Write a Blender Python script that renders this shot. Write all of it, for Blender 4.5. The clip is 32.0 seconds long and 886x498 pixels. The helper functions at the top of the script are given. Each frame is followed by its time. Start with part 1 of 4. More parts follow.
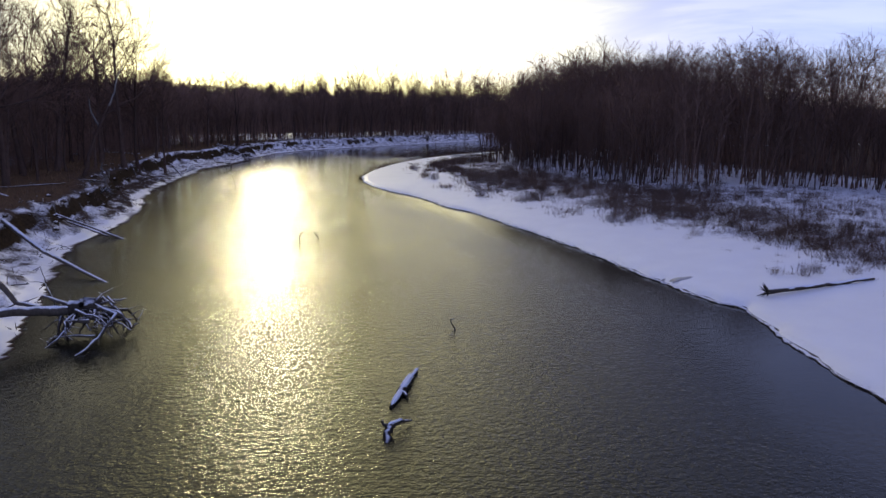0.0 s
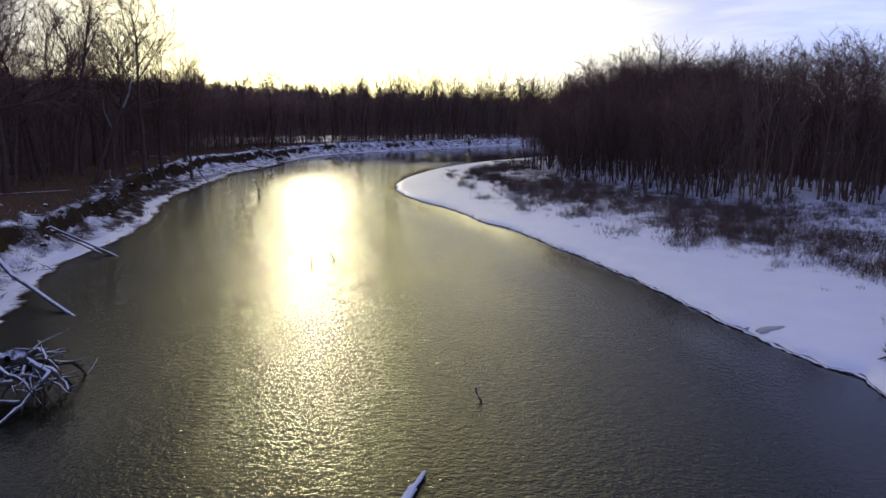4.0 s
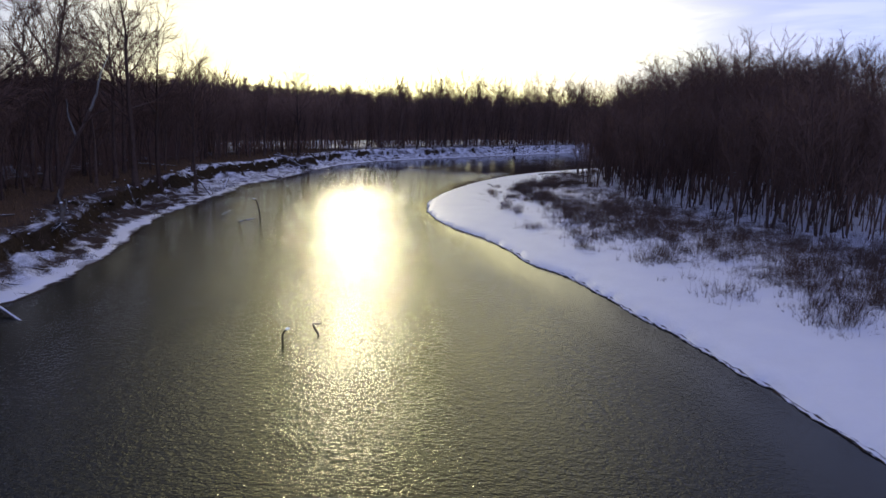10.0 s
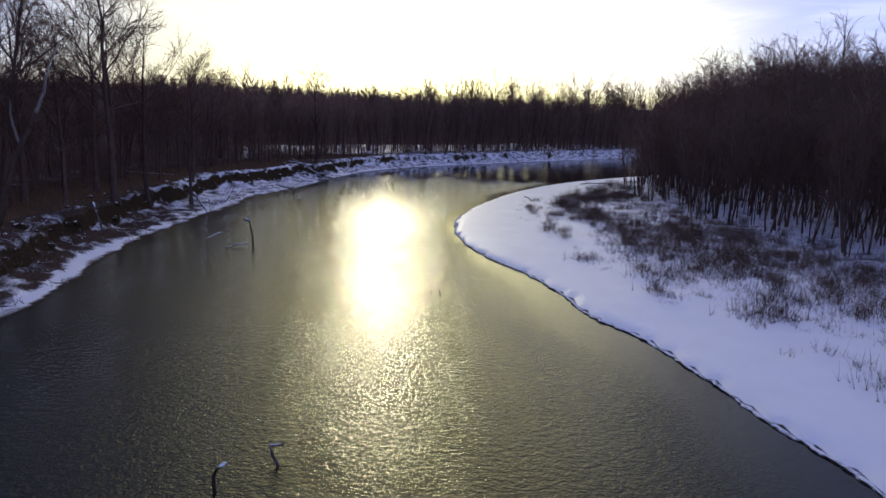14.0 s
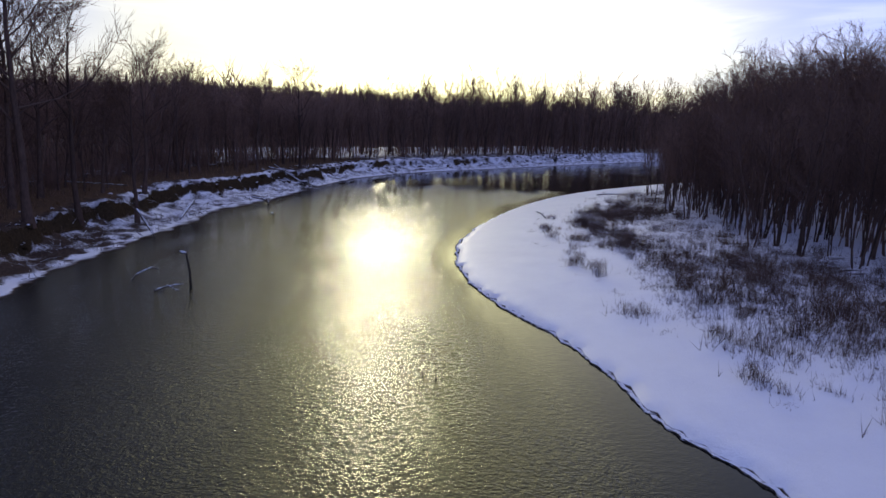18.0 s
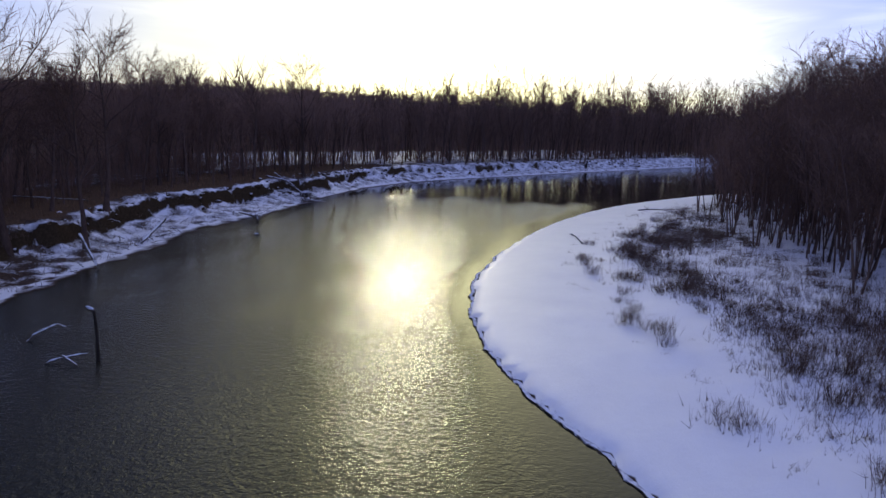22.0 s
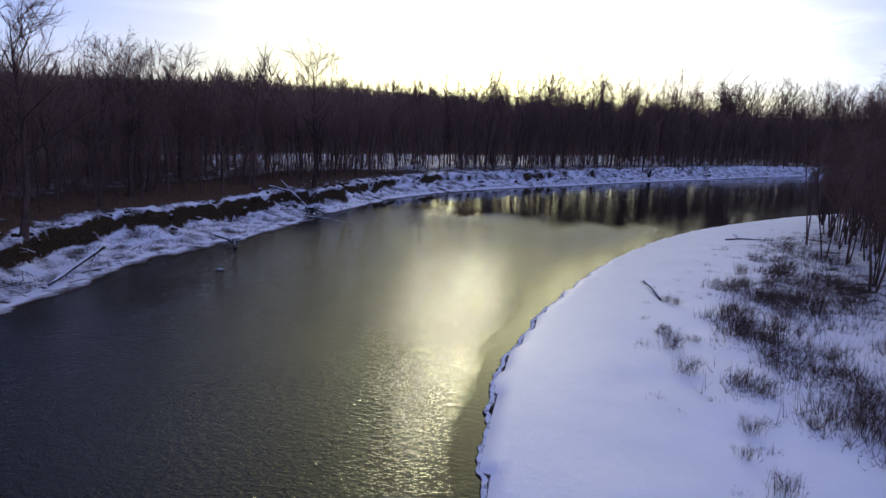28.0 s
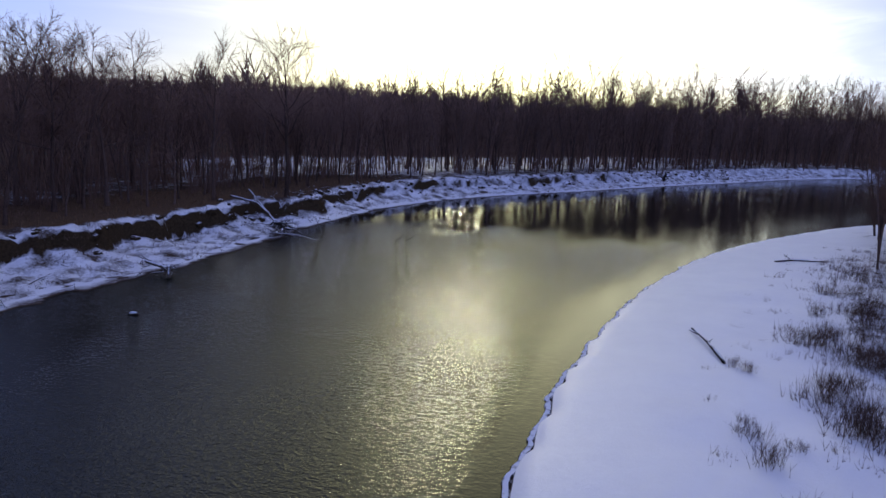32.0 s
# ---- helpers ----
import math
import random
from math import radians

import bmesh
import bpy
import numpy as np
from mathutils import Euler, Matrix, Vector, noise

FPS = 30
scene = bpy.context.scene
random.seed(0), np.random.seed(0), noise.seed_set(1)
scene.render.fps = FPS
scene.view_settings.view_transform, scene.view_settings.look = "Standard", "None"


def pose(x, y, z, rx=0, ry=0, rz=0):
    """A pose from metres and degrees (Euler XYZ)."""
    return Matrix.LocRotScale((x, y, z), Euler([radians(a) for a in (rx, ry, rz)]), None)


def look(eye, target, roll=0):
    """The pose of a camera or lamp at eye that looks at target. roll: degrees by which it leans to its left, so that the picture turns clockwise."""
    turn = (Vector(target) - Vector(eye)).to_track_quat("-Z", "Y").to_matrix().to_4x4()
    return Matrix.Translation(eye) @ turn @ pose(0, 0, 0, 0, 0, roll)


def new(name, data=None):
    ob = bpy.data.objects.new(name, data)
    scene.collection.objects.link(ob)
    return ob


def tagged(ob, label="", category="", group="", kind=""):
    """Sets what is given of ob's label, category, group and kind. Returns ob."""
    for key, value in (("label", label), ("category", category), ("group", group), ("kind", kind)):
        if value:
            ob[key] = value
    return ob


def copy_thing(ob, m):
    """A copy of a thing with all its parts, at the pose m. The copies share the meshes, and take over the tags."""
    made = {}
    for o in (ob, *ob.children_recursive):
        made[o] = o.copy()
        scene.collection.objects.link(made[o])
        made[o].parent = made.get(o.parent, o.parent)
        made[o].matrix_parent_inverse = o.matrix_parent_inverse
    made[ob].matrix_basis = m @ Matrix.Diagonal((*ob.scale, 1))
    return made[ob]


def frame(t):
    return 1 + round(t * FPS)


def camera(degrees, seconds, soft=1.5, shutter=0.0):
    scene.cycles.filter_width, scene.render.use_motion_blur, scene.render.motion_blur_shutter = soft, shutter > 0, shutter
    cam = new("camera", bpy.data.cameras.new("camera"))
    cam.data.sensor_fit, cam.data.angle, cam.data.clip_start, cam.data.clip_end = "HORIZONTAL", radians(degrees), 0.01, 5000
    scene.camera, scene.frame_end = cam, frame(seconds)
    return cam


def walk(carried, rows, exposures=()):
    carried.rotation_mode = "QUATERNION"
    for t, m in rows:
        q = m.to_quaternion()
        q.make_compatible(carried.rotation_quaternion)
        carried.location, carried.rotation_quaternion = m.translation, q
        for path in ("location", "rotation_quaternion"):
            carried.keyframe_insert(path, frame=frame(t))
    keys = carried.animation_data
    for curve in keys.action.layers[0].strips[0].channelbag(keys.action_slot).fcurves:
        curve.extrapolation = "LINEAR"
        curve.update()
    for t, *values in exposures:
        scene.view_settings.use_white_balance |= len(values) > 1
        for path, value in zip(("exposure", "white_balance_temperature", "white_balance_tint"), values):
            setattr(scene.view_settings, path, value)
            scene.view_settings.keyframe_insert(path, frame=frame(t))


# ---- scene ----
cam = camera(68.0, 32.0)
PATH = [
    (0, (-1.228, 2.02, 11.499), (-1.019, 3.969, 11.102), 0.7),
    (0.5, (-0.974, 2.876, 11.532), (-0.839, 4.831, 11.135), 0.8),
    (1, (-0.727, 3.736, 11.559), (-0.615, 5.693, 11.162), 0.9),
    (1.5, (-0.492, 4.753, 11.587), (-0.392, 6.711, 11.19), 0.9),
    (2, (-0.268, 5.732, 11.613), (-0.175, 7.691, 11.218), 1.0),
    (2.5, (-0.112, 6.861, 11.668), (-0.022, 8.82, 11.272), 1.0),
    (4.5, (0.482, 11.654, 11.718), (0.563, 13.614, 11.329), 1.1),
    (5, (0.611, 12.932, 11.746), (0.684, 14.893, 11.358), 1.1),
    (5.5, (0.761, 14.235, 11.826), (0.798, 16.197, 11.437), 1.1),
    (6, (0.87, 15.562, 11.804), (0.887, 17.525, 11.417), 1.3),
    (7, (1.185, 18.427, 12.0), (1.176, 20.389, 11.612), 1.4),
    (8, (1.457, 21.356, 12.078), (1.437, 23.318, 11.692), 1.4),
    (9, (1.459, 24.7, 12.235), (1.429, 26.663, 11.85), 1.6),
    (10, (1.425, 28.042, 12.368), (1.38, 30.004, 11.983), 1.7),
    (11, (1.224, 31.739, 12.331), (1.171, 33.702, 11.949), 1.6),
    (12, (1.11, 35.361, 12.26), (1.03, 37.323, 11.88), 1.6),
    (13, (1.004, 38.882, 12.327), (0.899, 40.842, 11.947), 1.6),
    (13.5, (0.969, 40.736, 12.508), (0.834, 42.694, 12.128), 1.8),
    (14, (0.859, 42.431, 12.491), (0.725, 44.39, 12.112), 1.7),
    (14.5, (0.715, 44.491, 12.663), (0.58, 46.45, 12.282), 1.8),
    (16.5, (0.212, 52.116, 12.747), (0.078, 54.076, 12.369), 1.7),
    (17, (0.04, 54.142, 12.717), (-0.091, 56.102, 12.34), 1.8),
    (18, (-0.249, 58.027, 12.719), (-0.379, 59.987, 12.342), 2.0),
    (19, (-0.335, 61.824, 12.714), (-0.466, 63.784, 12.337), 2.1),
    (20, (-0.43, 65.316, 12.864), (-0.56, 67.276, 12.489), 2.0),
    (21, (-0.388, 69.002, 12.929), (-0.518, 70.963, 12.557), 2.0),
    (21.5, (-0.374, 70.838, 13.037), (-0.509, 72.798, 12.663), 2.0),
    (22, (-0.274, 72.563, 13.091), (-0.479, 74.517, 12.717), 2.1),
    (22.5, (-0.223, 74.321, 13.148), (-0.434, 76.274, 12.774), 2.1),
    (23, (-0.193, 75.959, 13.219), (-0.406, 77.912, 12.845), 2.2),
    (23.5, (-0.164, 77.761, 13.235), (-0.386, 79.713, 12.861), 2.2),
    (24, (-0.112, 79.417, 13.283), (-0.356, 81.366, 12.909), 2.3),
    (25, (0.017, 82.848, 13.377), (-0.268, 84.791, 13.0), 2.5),
    (26, (0.085, 86.155, 13.454), (-0.243, 88.092, 13.077), 2.6),
    (26.5, (0.041, 87.78, 13.503), (-0.304, 89.713, 13.125), 2.7),
    (28.5, (-0.42, 94.366, 13.378), (-0.779, 96.297, 12.998), 2.8),
    (29, (-0.617, 96.002, 13.304), (-0.976, 97.933, 12.924), 2.9),
    (30, (-0.872, 99.699, 13.142), (-1.235, 101.63, 12.765), 2.7),
    (31, (-1.23, 103.168, 13.12), (-1.596, 105.098, 12.745), 2.6),
    (32, (-1.591, 106.496, 13.158), (-1.959, 108.426, 12.782), 2.6),
]
walk(cam, [(t, look(eye, target, roll)) for t, eye, target, roll in PATH], [(0, 1.04, 7000, 33), (12, 1.0, 6750, 33), (21, 1.03, 6400, 34), (32, 1.06, 6250, 34)])

# ---- light settings ----
SUN_POWER, SUN_WIDE = 0.21, 4.2
GLOW_WIDE, GLOW_TIGHT, GLOW_BROAD = 5.4, 6.5, 3.8
CLOUD_SUN, CLOUD_FAR = 0.9, 0.7
HORIZON_GLOW, HAZE = 3.2, 0.4
SKY_TINT = (0.6, 0.65, 1.0)
WATER_DARK, WATER_LIGHT = (0.012, 0.0105, 0.0062), (0.02, 0.0172, 0.0105)
WAVE = 0.075

SUN_AZ, SUN_EL = -9.2, 10.8
sun_way = Vector((math.sin(radians(SUN_AZ)) * math.cos(radians(SUN_EL)), math.cos(radians(SUN_AZ)) * math.cos(radians(SUN_EL)), math.sin(radians(SUN_EL))))

# ---- world, sun ----
world = bpy.data.worlds.new("winter_sky")
scene.world = world
world.use_nodes = True
wt = world.node_tree
wt.nodes.clear()


def wnode(kind, **kw):
    n = wt.nodes.new(kind)
    for k, v in kw.items():
        n.inputs[k].default_value = v
    return n


def wmath(op, a, b=None):
    n = wt.nodes.new("ShaderNodeMath")
    n.operation = op
    for i, v in enumerate((a, b)):
        if v is None:
            continue
        if isinstance(v, (int, float)):
            n.inputs[i].default_value = v
        else:
            wt.links.new(v, n.inputs[i])
    return n.outputs[0]


w_out = wt.nodes.new("ShaderNodeOutputWorld")
w_bg = wt.nodes.new("ShaderNodeBackground")
w_bg.inputs["Strength"].default_value = 0.11
sky = wt.nodes.new("ShaderNodeTexSky")
sky.sky_type = "NISHITA"
sky.sun_disc = False
sky.sun_elevation, sky.sun_rotation = radians(SUN_EL), radians(SUN_AZ)
sky.air_density, sky.dust_density, sky.ozone_density = 1.0, 0.15, 3.0
w_co = wt.nodes.new("ShaderNodeTexCoord")
w_dot = wt.nodes.new("ShaderNodeVectorMath")
w_dot.operation = "DOT_PRODUCT"
w_dot.inputs[1].default_value = sun_way
wt.links.new(w_co.outputs["Generated"], w_dot.inputs[0])
near_sun = wmath("MAXIMUM", w_dot.outputs["Value"], 0.0)
halo_wide = wmath("MULTIPLY", wmath("POWER", near_sun, 14.0), GLOW_WIDE)
halo_tight = wmath("MULTIPLY", wmath("POWER", near_sun, 70.0), GLOW_TIGHT)
# streaks of thin cloud, drawn out along the horizon
w_map = wt.nodes.new("ShaderNodeMapping")
w_map.inputs["Scale"].default_value = (1.3, 1.3, 9.0)
w_map.inputs["Rotation"].default_value = (0.0, radians(-9), 0.0)
wt.links.new(w_co.outputs["Generated"], w_map.inputs["Vector"])
w_cloud = wnode("ShaderNodeTexNoise", Scale=2.2, Detail=6.0, Roughness=0.55, Distortion=0.4)
wt.links.new(w_map.outputs["Vector"], w_cloud.inputs["Vector"])
w_ramp = wt.nodes.new("ShaderNodeMapRange")
w_ramp.inputs["From Min"].default_value, w_ramp.inputs["From Max"].default_value = 0.38, 0.62
wt.links.new(w_cloud.outputs["Fac"], w_ramp.inputs["Value"])
w_sep = wt.nodes.new("ShaderNodeSeparateXYZ")
wt.links.new(w_co.outputs["Generated"], w_sep.inputs[0])
w_east = wt.nodes.new("ShaderNodeMapRange")
w_east.inputs["From Min"].default_value, w_east.inputs["From Max"].default_value, w_east.inputs["To Min"].default_value = -0.3, 0.15, 0.12
wt.links.new(w_sep.outputs["X"], w_east.inputs["Value"])
veil = wmath("MULTIPLY", wmath("MULTIPLY", w_ramp.outputs["Result"], w_east.outputs["Result"]), wmath("ADD", wmath("MULTIPLY", wmath("POWER", near_sun, 3.0), CLOUD_SUN), CLOUD_FAR))
glow = wmath("ADD", halo_wide, halo_tight)
# thin bright cloud that reaches up from the sun
w_side = wt.nodes.new("ShaderNodeVectorMath")
w_side.operation = "DOT_PRODUCT"
w_side.inputs[1].default_value = (math.cos(radians(SUN_AZ)), -math.sin(radians(SUN_AZ)), 0.0)
wt.links.new(w_co.outputs["Generated"], w_side.inputs[0])
w_fore = wt.nodes.new("ShaderNodeVectorMath")
w_fore.operation = "DOT_PRODUCT"
w_fore.inputs[1].default_value = (math.sin(radians(SUN_AZ)), math.cos(radians(SUN_AZ)), 0.0)
wt.links.new(w_co.outputs["Generated"], w_fore.inputs[0])
w_fray = wmath("MULTIPLY", wmath("SUBTRACT", w_cloud.outputs["Fac"], 0.5), 1.2)
w_lat = wmath("DIVIDE", wmath("ADD", wmath("SUBTRACT", w_side.outputs["Value"], 0.12), w_fray), 0.58)
w_band = wmath("MAXIMUM", wmath("SUBTRACT", 1.0, wmath("MULTIPLY", w_lat, w_lat)), 0.0)
aureole = wmath("MULTIPLY", wmath("MULTIPLY", wmath("POWER", w_band, 5.0), wmath("POWER", wmath("MAXIMUM", w_fore.outputs["Value"], 0.0), 1.3)), GLOW_BROAD)


def tint(value, colour):
    n = wt.nodes.new("ShaderNodeVectorMath")
    n.operation = "SCALE"
    n.inputs[0].default_value = colour
    wt.links.new(value, n.inputs["Scale"])
    return n.outputs[0]


def vadd(a, b):
    n = wt.nodes.new("ShaderNodeVectorMath")
    n.operation = "ADD"
    wt.links.new(a, n.inputs[0])
    wt.links.new(b, n.inputs[1])
    return n.outputs[0]


sky_cool = wt.nodes.new("ShaderNodeVectorMath")
sky_cool.operation = "MULTIPLY"
sky_cool.inputs[1].default_value = SKY_TINT
wt.links.new(sky.outputs["Color"], sky_cool.inputs[0])
sky_dim = wt.nodes.new("ShaderNodeVectorMath")
sky_dim.operation = "SCALE"
wt.links.new(sky_cool.outputs[0], sky_dim.inputs[0])
wt.links.new(wmath("SUBTRACT", 1.0, wmath("MULTIPLY", wmath("POWER", near_sun, 4.0), 0.9)), sky_dim.inputs["Scale"])
# low warm light along the horizon below the sun, and an even thin haze over the whole dome
w_low = wmath("POWER", 2.718, wmath("MULTIPLY", wmath("ABSOLUTE", w_sep.outputs["Z"]), -9.5))
low_glow = wmath("MULTIPLY", wmath("MULTIPLY", w_low, wmath("POWER", wmath("MAXIMUM", w_fore.outputs["Value"], 0.0), 10.0)), HORIZON_GLOW)
haze = wmath("MULTIPLY", wmath("ADD", wmath("MULTIPLY", w_ramp.outputs["Result"], 0.25), 0.85), HAZE)
total = vadd(vadd(vadd(sky_dim.outputs[0], tint(aureole, (0.92, 0.98, 0.38))), tint(glow, (0.92, 1.0, 0.44))), tint(veil, (0.95, 0.98, 0.84)))
total = vadd(vadd(total, tint(low_glow, (0.97, 0.96, 0.14))), tint(haze, (0.66, 0.74, 1.0)))
wt.links.new(total, w_bg.inputs["Color"])
wt.links.new(w_bg.outputs[0], w_out.inputs[0])

sun_data = bpy.data.lights.new("sun", "SUN")
sun_data.energy, sun_data.angle, sun_data.color = SUN_POWER, radians(SUN_WIDE), (0.95, 1.0, 0.62)
sun = new("sun", sun_data)
sun.matrix_world = look((0, 0, 80), Vector((0, 0, 80)) - sun_way)


# ---- materials ----
def material(name, rough=0.8):
    m = bpy.data.materials.new(name)
    m.use_nodes = True
    nt = m.node_tree
    b = nt.nodes["Principled BSDF"]
    b.inputs["Roughness"].default_value = rough
    b.inputs["Specular IOR Level"].default_value = 0.5 if rough < 0.5 else 0.0
    return m, nt, b


def mnode(nt, kind, **kw):
    n = nt.nodes.new(kind)
    for k, v in kw.items():
        n.inputs[k.replace("_", " ")].default_value = v
    return n


def noise_of(nt, co, scale, detail=4.0, rough=0.6, stretch=None):
    if stretch:
        mp = mnode(nt, "ShaderNodeMapping")
        mp.inputs["Scale"].default_value = stretch
        nt.links.new(co, mp.inputs["Vector"])
        co = mp.outputs["Vector"]
    n = mnode(nt, "ShaderNodeTexNoise", Scale=scale, Detail=detail, Roughness=rough)
    nt.links.new(co, n.inputs["Vector"])
    return n.outputs["Fac"]


def ramp(nt, fac, stops):
    r = nt.nodes.new("ShaderNodeValToRGB")
    e = r.color_ramp.elements
    while len(e) < len(stops):
        e.new(0.5)
    for el, (p, c) in zip(e, stops):
        el.position, el.color = p, (*c, 1.0)
    nt.links.new(fac, r.inputs["Fac"])
    return r.outputs["Color"]


def calc(nt, op, a, b):
    n = nt.nodes.new("ShaderNodeMath")
    n.operation = op
    for i, v in enumerate((a, b)):
        if isinstance(v, (int, float)):
            n.inputs[i].default_value = v
        else:
            nt.links.new(v, n.inputs[i])
    return n.outputs[0]


def rng_map(nt, v, a, b):
    n = mnode(nt, "ShaderNodeMapRange", From_Min=a, From_Max=b)
    nt.links.new(v, n.inputs["Value"])
    return n.outputs["Result"]


def mix_rgb(nt, fac, a, b):
    n = nt.nodes.new("ShaderNodeMix")
    n.data_type = "RGBA"
    for sock, v in ((n.inputs[0], fac), (n.inputs[6], a), (n.inputs[7], b)):
        if isinstance(v, tuple):
            sock.default_value = (*v, 1.0)
        elif isinstance(v, (int, float)):
            sock.default_value = v
        else:
            nt.links.new(v, sock)
    return n.outputs[2]


def bump(nt, b, height, strength, distance):
    n = mnode(nt, "ShaderNodeBump", Strength=strength, Distance=distance)
    nt.links.new(height, n.inputs["Height"])
    nt.links.new(n.outputs["Normal"], b.inputs["Normal"])


def bark_material(name, dark, light, snowy=0.0, random_shift=True):
    """Bark with ridges; snowy: how much of the upward side carries snow."""
    m, nt, b = material(name, 0.9)
    co = nt.nodes.new("ShaderNodeTexCoord").outputs["Object"]
    fine = noise_of(nt, co, 9.0, 5.0, 0.65, (1, 1, 0.25))
    broad = noise_of(nt, co, 0.7, 3.0)
    col = ramp(nt, calc(nt, "ADD", calc(nt, "MULTIPLY", fine, 0.6), calc(nt, "MULTIPLY", broad, 0.4)), ((0.3, dark), (0.72, light)))
    if random_shift:
        info = nt.nodes.new("ShaderNodeObjectInfo")
        hs = mnode(nt, "ShaderNodeHueSaturation")
        nt.links.new(calc(nt, "ADD", calc(nt, "MULTIPLY", info.outputs["Random"], 0.7), 0.65), hs.inputs["Value"])
        nt.links.new(col, hs.inputs["Color"])
        col = hs.outputs["Color"]
    if snowy:
        geo = nt.nodes.new("ShaderNodeNewGeometry")
        sep = nt.nodes.new("ShaderNodeSeparateXYZ")
        nt.links.new(geo.outputs["Normal"], sep.inputs[0])
        patch = noise_of(nt, co, 2.5, 4.0)
        up = rng_map(nt, calc(nt, "ADD", sep.outputs["Z"], calc(nt, "MULTIPLY", patch, 0.8)), 1.25 - snowy, 1.45 - snowy)
        col = mix_rgb(nt, up, col, (0.8, 0.81, 0.83))
    nt.links.new(col, b.inputs["Base Color"])
    bump(nt, b, fine, 0.6, 0.02)
    return m


def plain_material(name, dark, light, scale=3.0, rough=0.9):
    m, nt, b = material(name, rough)
    co = nt.nodes.new("ShaderNodeTexCoord").outputs["Object"]
    isl = nt.nodes.new("ShaderNodeNewGeometry").outputs["Random Per Island"]
    f = calc(nt, "ADD", calc(nt, "MULTIPLY", noise_of(nt, co, scale, 4.0), 0.5), calc(nt, "MULTIPLY", isl, 0.5))
    nt.links.new(ramp(nt, f, ((0.25, dark), (0.75, light))), b.inputs["Base Color"])
    return m


def snow_material():
    m, nt, b = material("settled_snow", 0.75)
    co = nt.nodes.new("ShaderNodeTexCoord").outputs["Object"]
    f = noise_of(nt, co, 1.5, 6.0)
    nt.links.new(ramp(nt, f, ((0.3, (0.74, 0.76, 0.8)), (0.7, (0.82, 0.83, 0.85)))), b.inputs["Base Color"])
    bump(nt, b, noise_of(nt, co, 7.0, 5.0), 0.3, 0.05)
    return m


def ground_material():
    """Snow over soil, leaf litter and gravel; the 'litter' value says how bare the ground lies and darkens it for crown
    shade in the right wood, steep faces shed their snow.
    """
    m, nt, b = material("snowy_ground", 0.85)
    co = nt.nodes.new("ShaderNodeTexCoord").outputs["Object"]
    geo = nt.nodes.new("ShaderNodeNewGeometry")
    sep = nt.nodes.new("ShaderNodeSeparateXYZ")
    nt.links.new(geo.outputs["Normal"], sep.inputs[0])
    bare = nt.nodes.new("ShaderNodeAttribute")
    bare.attribute_name = "litter"
    grassy = nt.nodes.new("ShaderNodeAttribute")
    grassy.attribute_name = "grassy"
    fine = noise_of(nt, co, 4.0, 9.0, 0.75)
    mid = noise_of(nt, co, 0.42, 6.0, 0.6)
    broad = noise_of(nt, co, 0.07, 4.0)
    snow = ramp(nt, calc(nt, "ADD", calc(nt, "MULTIPLY", mid, 0.5), calc(nt, "MULTIPLY", broad, 0.5)), ((0.3, (0.8, 0.8, 0.83)), (0.7, (0.9, 0.9, 0.905))))
    soil = ramp(nt, fine, ((0.3, (0.022, 0.014, 0.008)), (0.7, (0.08, 0.052, 0.028))))
    grass = ramp(nt, fine, ((0.3, (0.062, 0.037, 0.022)), (0.7, (0.175, 0.107, 0.063))))
    wood_floor = ramp(nt, fine, ((0.3, (0.04, 0.027, 0.02)), (0.7, (0.115, 0.078, 0.056))))
    low = mix_rgb(nt, rng_map(nt, grassy.outputs["Fac"], 0.3, 0.7), wood_floor, grass)
    steep = rng_map(nt, calc(nt, "ADD", sep.outputs["Z"], calc(nt, "MULTIPLY", fine, 0.3)), 1.02, 0.86)
    low = mix_rgb(nt, steep, low, soil)
    patch = calc(nt, "ADD", calc(nt, "MULTIPLY", fine, 0.55), calc(nt, "MULTIPLY", mid, 0.45))
    open_ground = rng_map(nt, calc(nt, "ADD", calc(nt, "SUBTRACT", bare.outputs["Fac"], 1.0), calc(nt, "MULTIPLY", patch, 1.0)), -0.08, 0.1)
    cover = calc(nt, "MAXIMUM", open_ground, steep)
    pos = nt.nodes.new("ShaderNodeSeparateXYZ")
    nt.links.new(co, pos.inputs[0])
    wet = rng_map(nt, calc(nt, "ADD", pos.outputs["Z"], calc(nt, "MULTIPLY", fine, 0.06)), 0.13, 0.09)
    cover = calc(nt, "MAXIMUM", cover, wet)
    nt.links.new(mix_rgb(nt, cover, snow, low), b.inputs["Base Color"])
    nt.links.new(calc(nt, "SUBTRACT", 0.5, calc(nt, "MULTIPLY", cover, 0.5)), b.inputs["Specular IOR Level"])
    nt.links.new(calc(nt, "ADD", 0.5, calc(nt, "MULTIPLY", cover, 0.4)), b.inputs["Roughness"])
    hill = calc(nt, "ADD", calc(nt, "MULTIPLY", fine, 0.4), mid)
    bump(nt, b, hill, 0.5, 0.12)
    return m


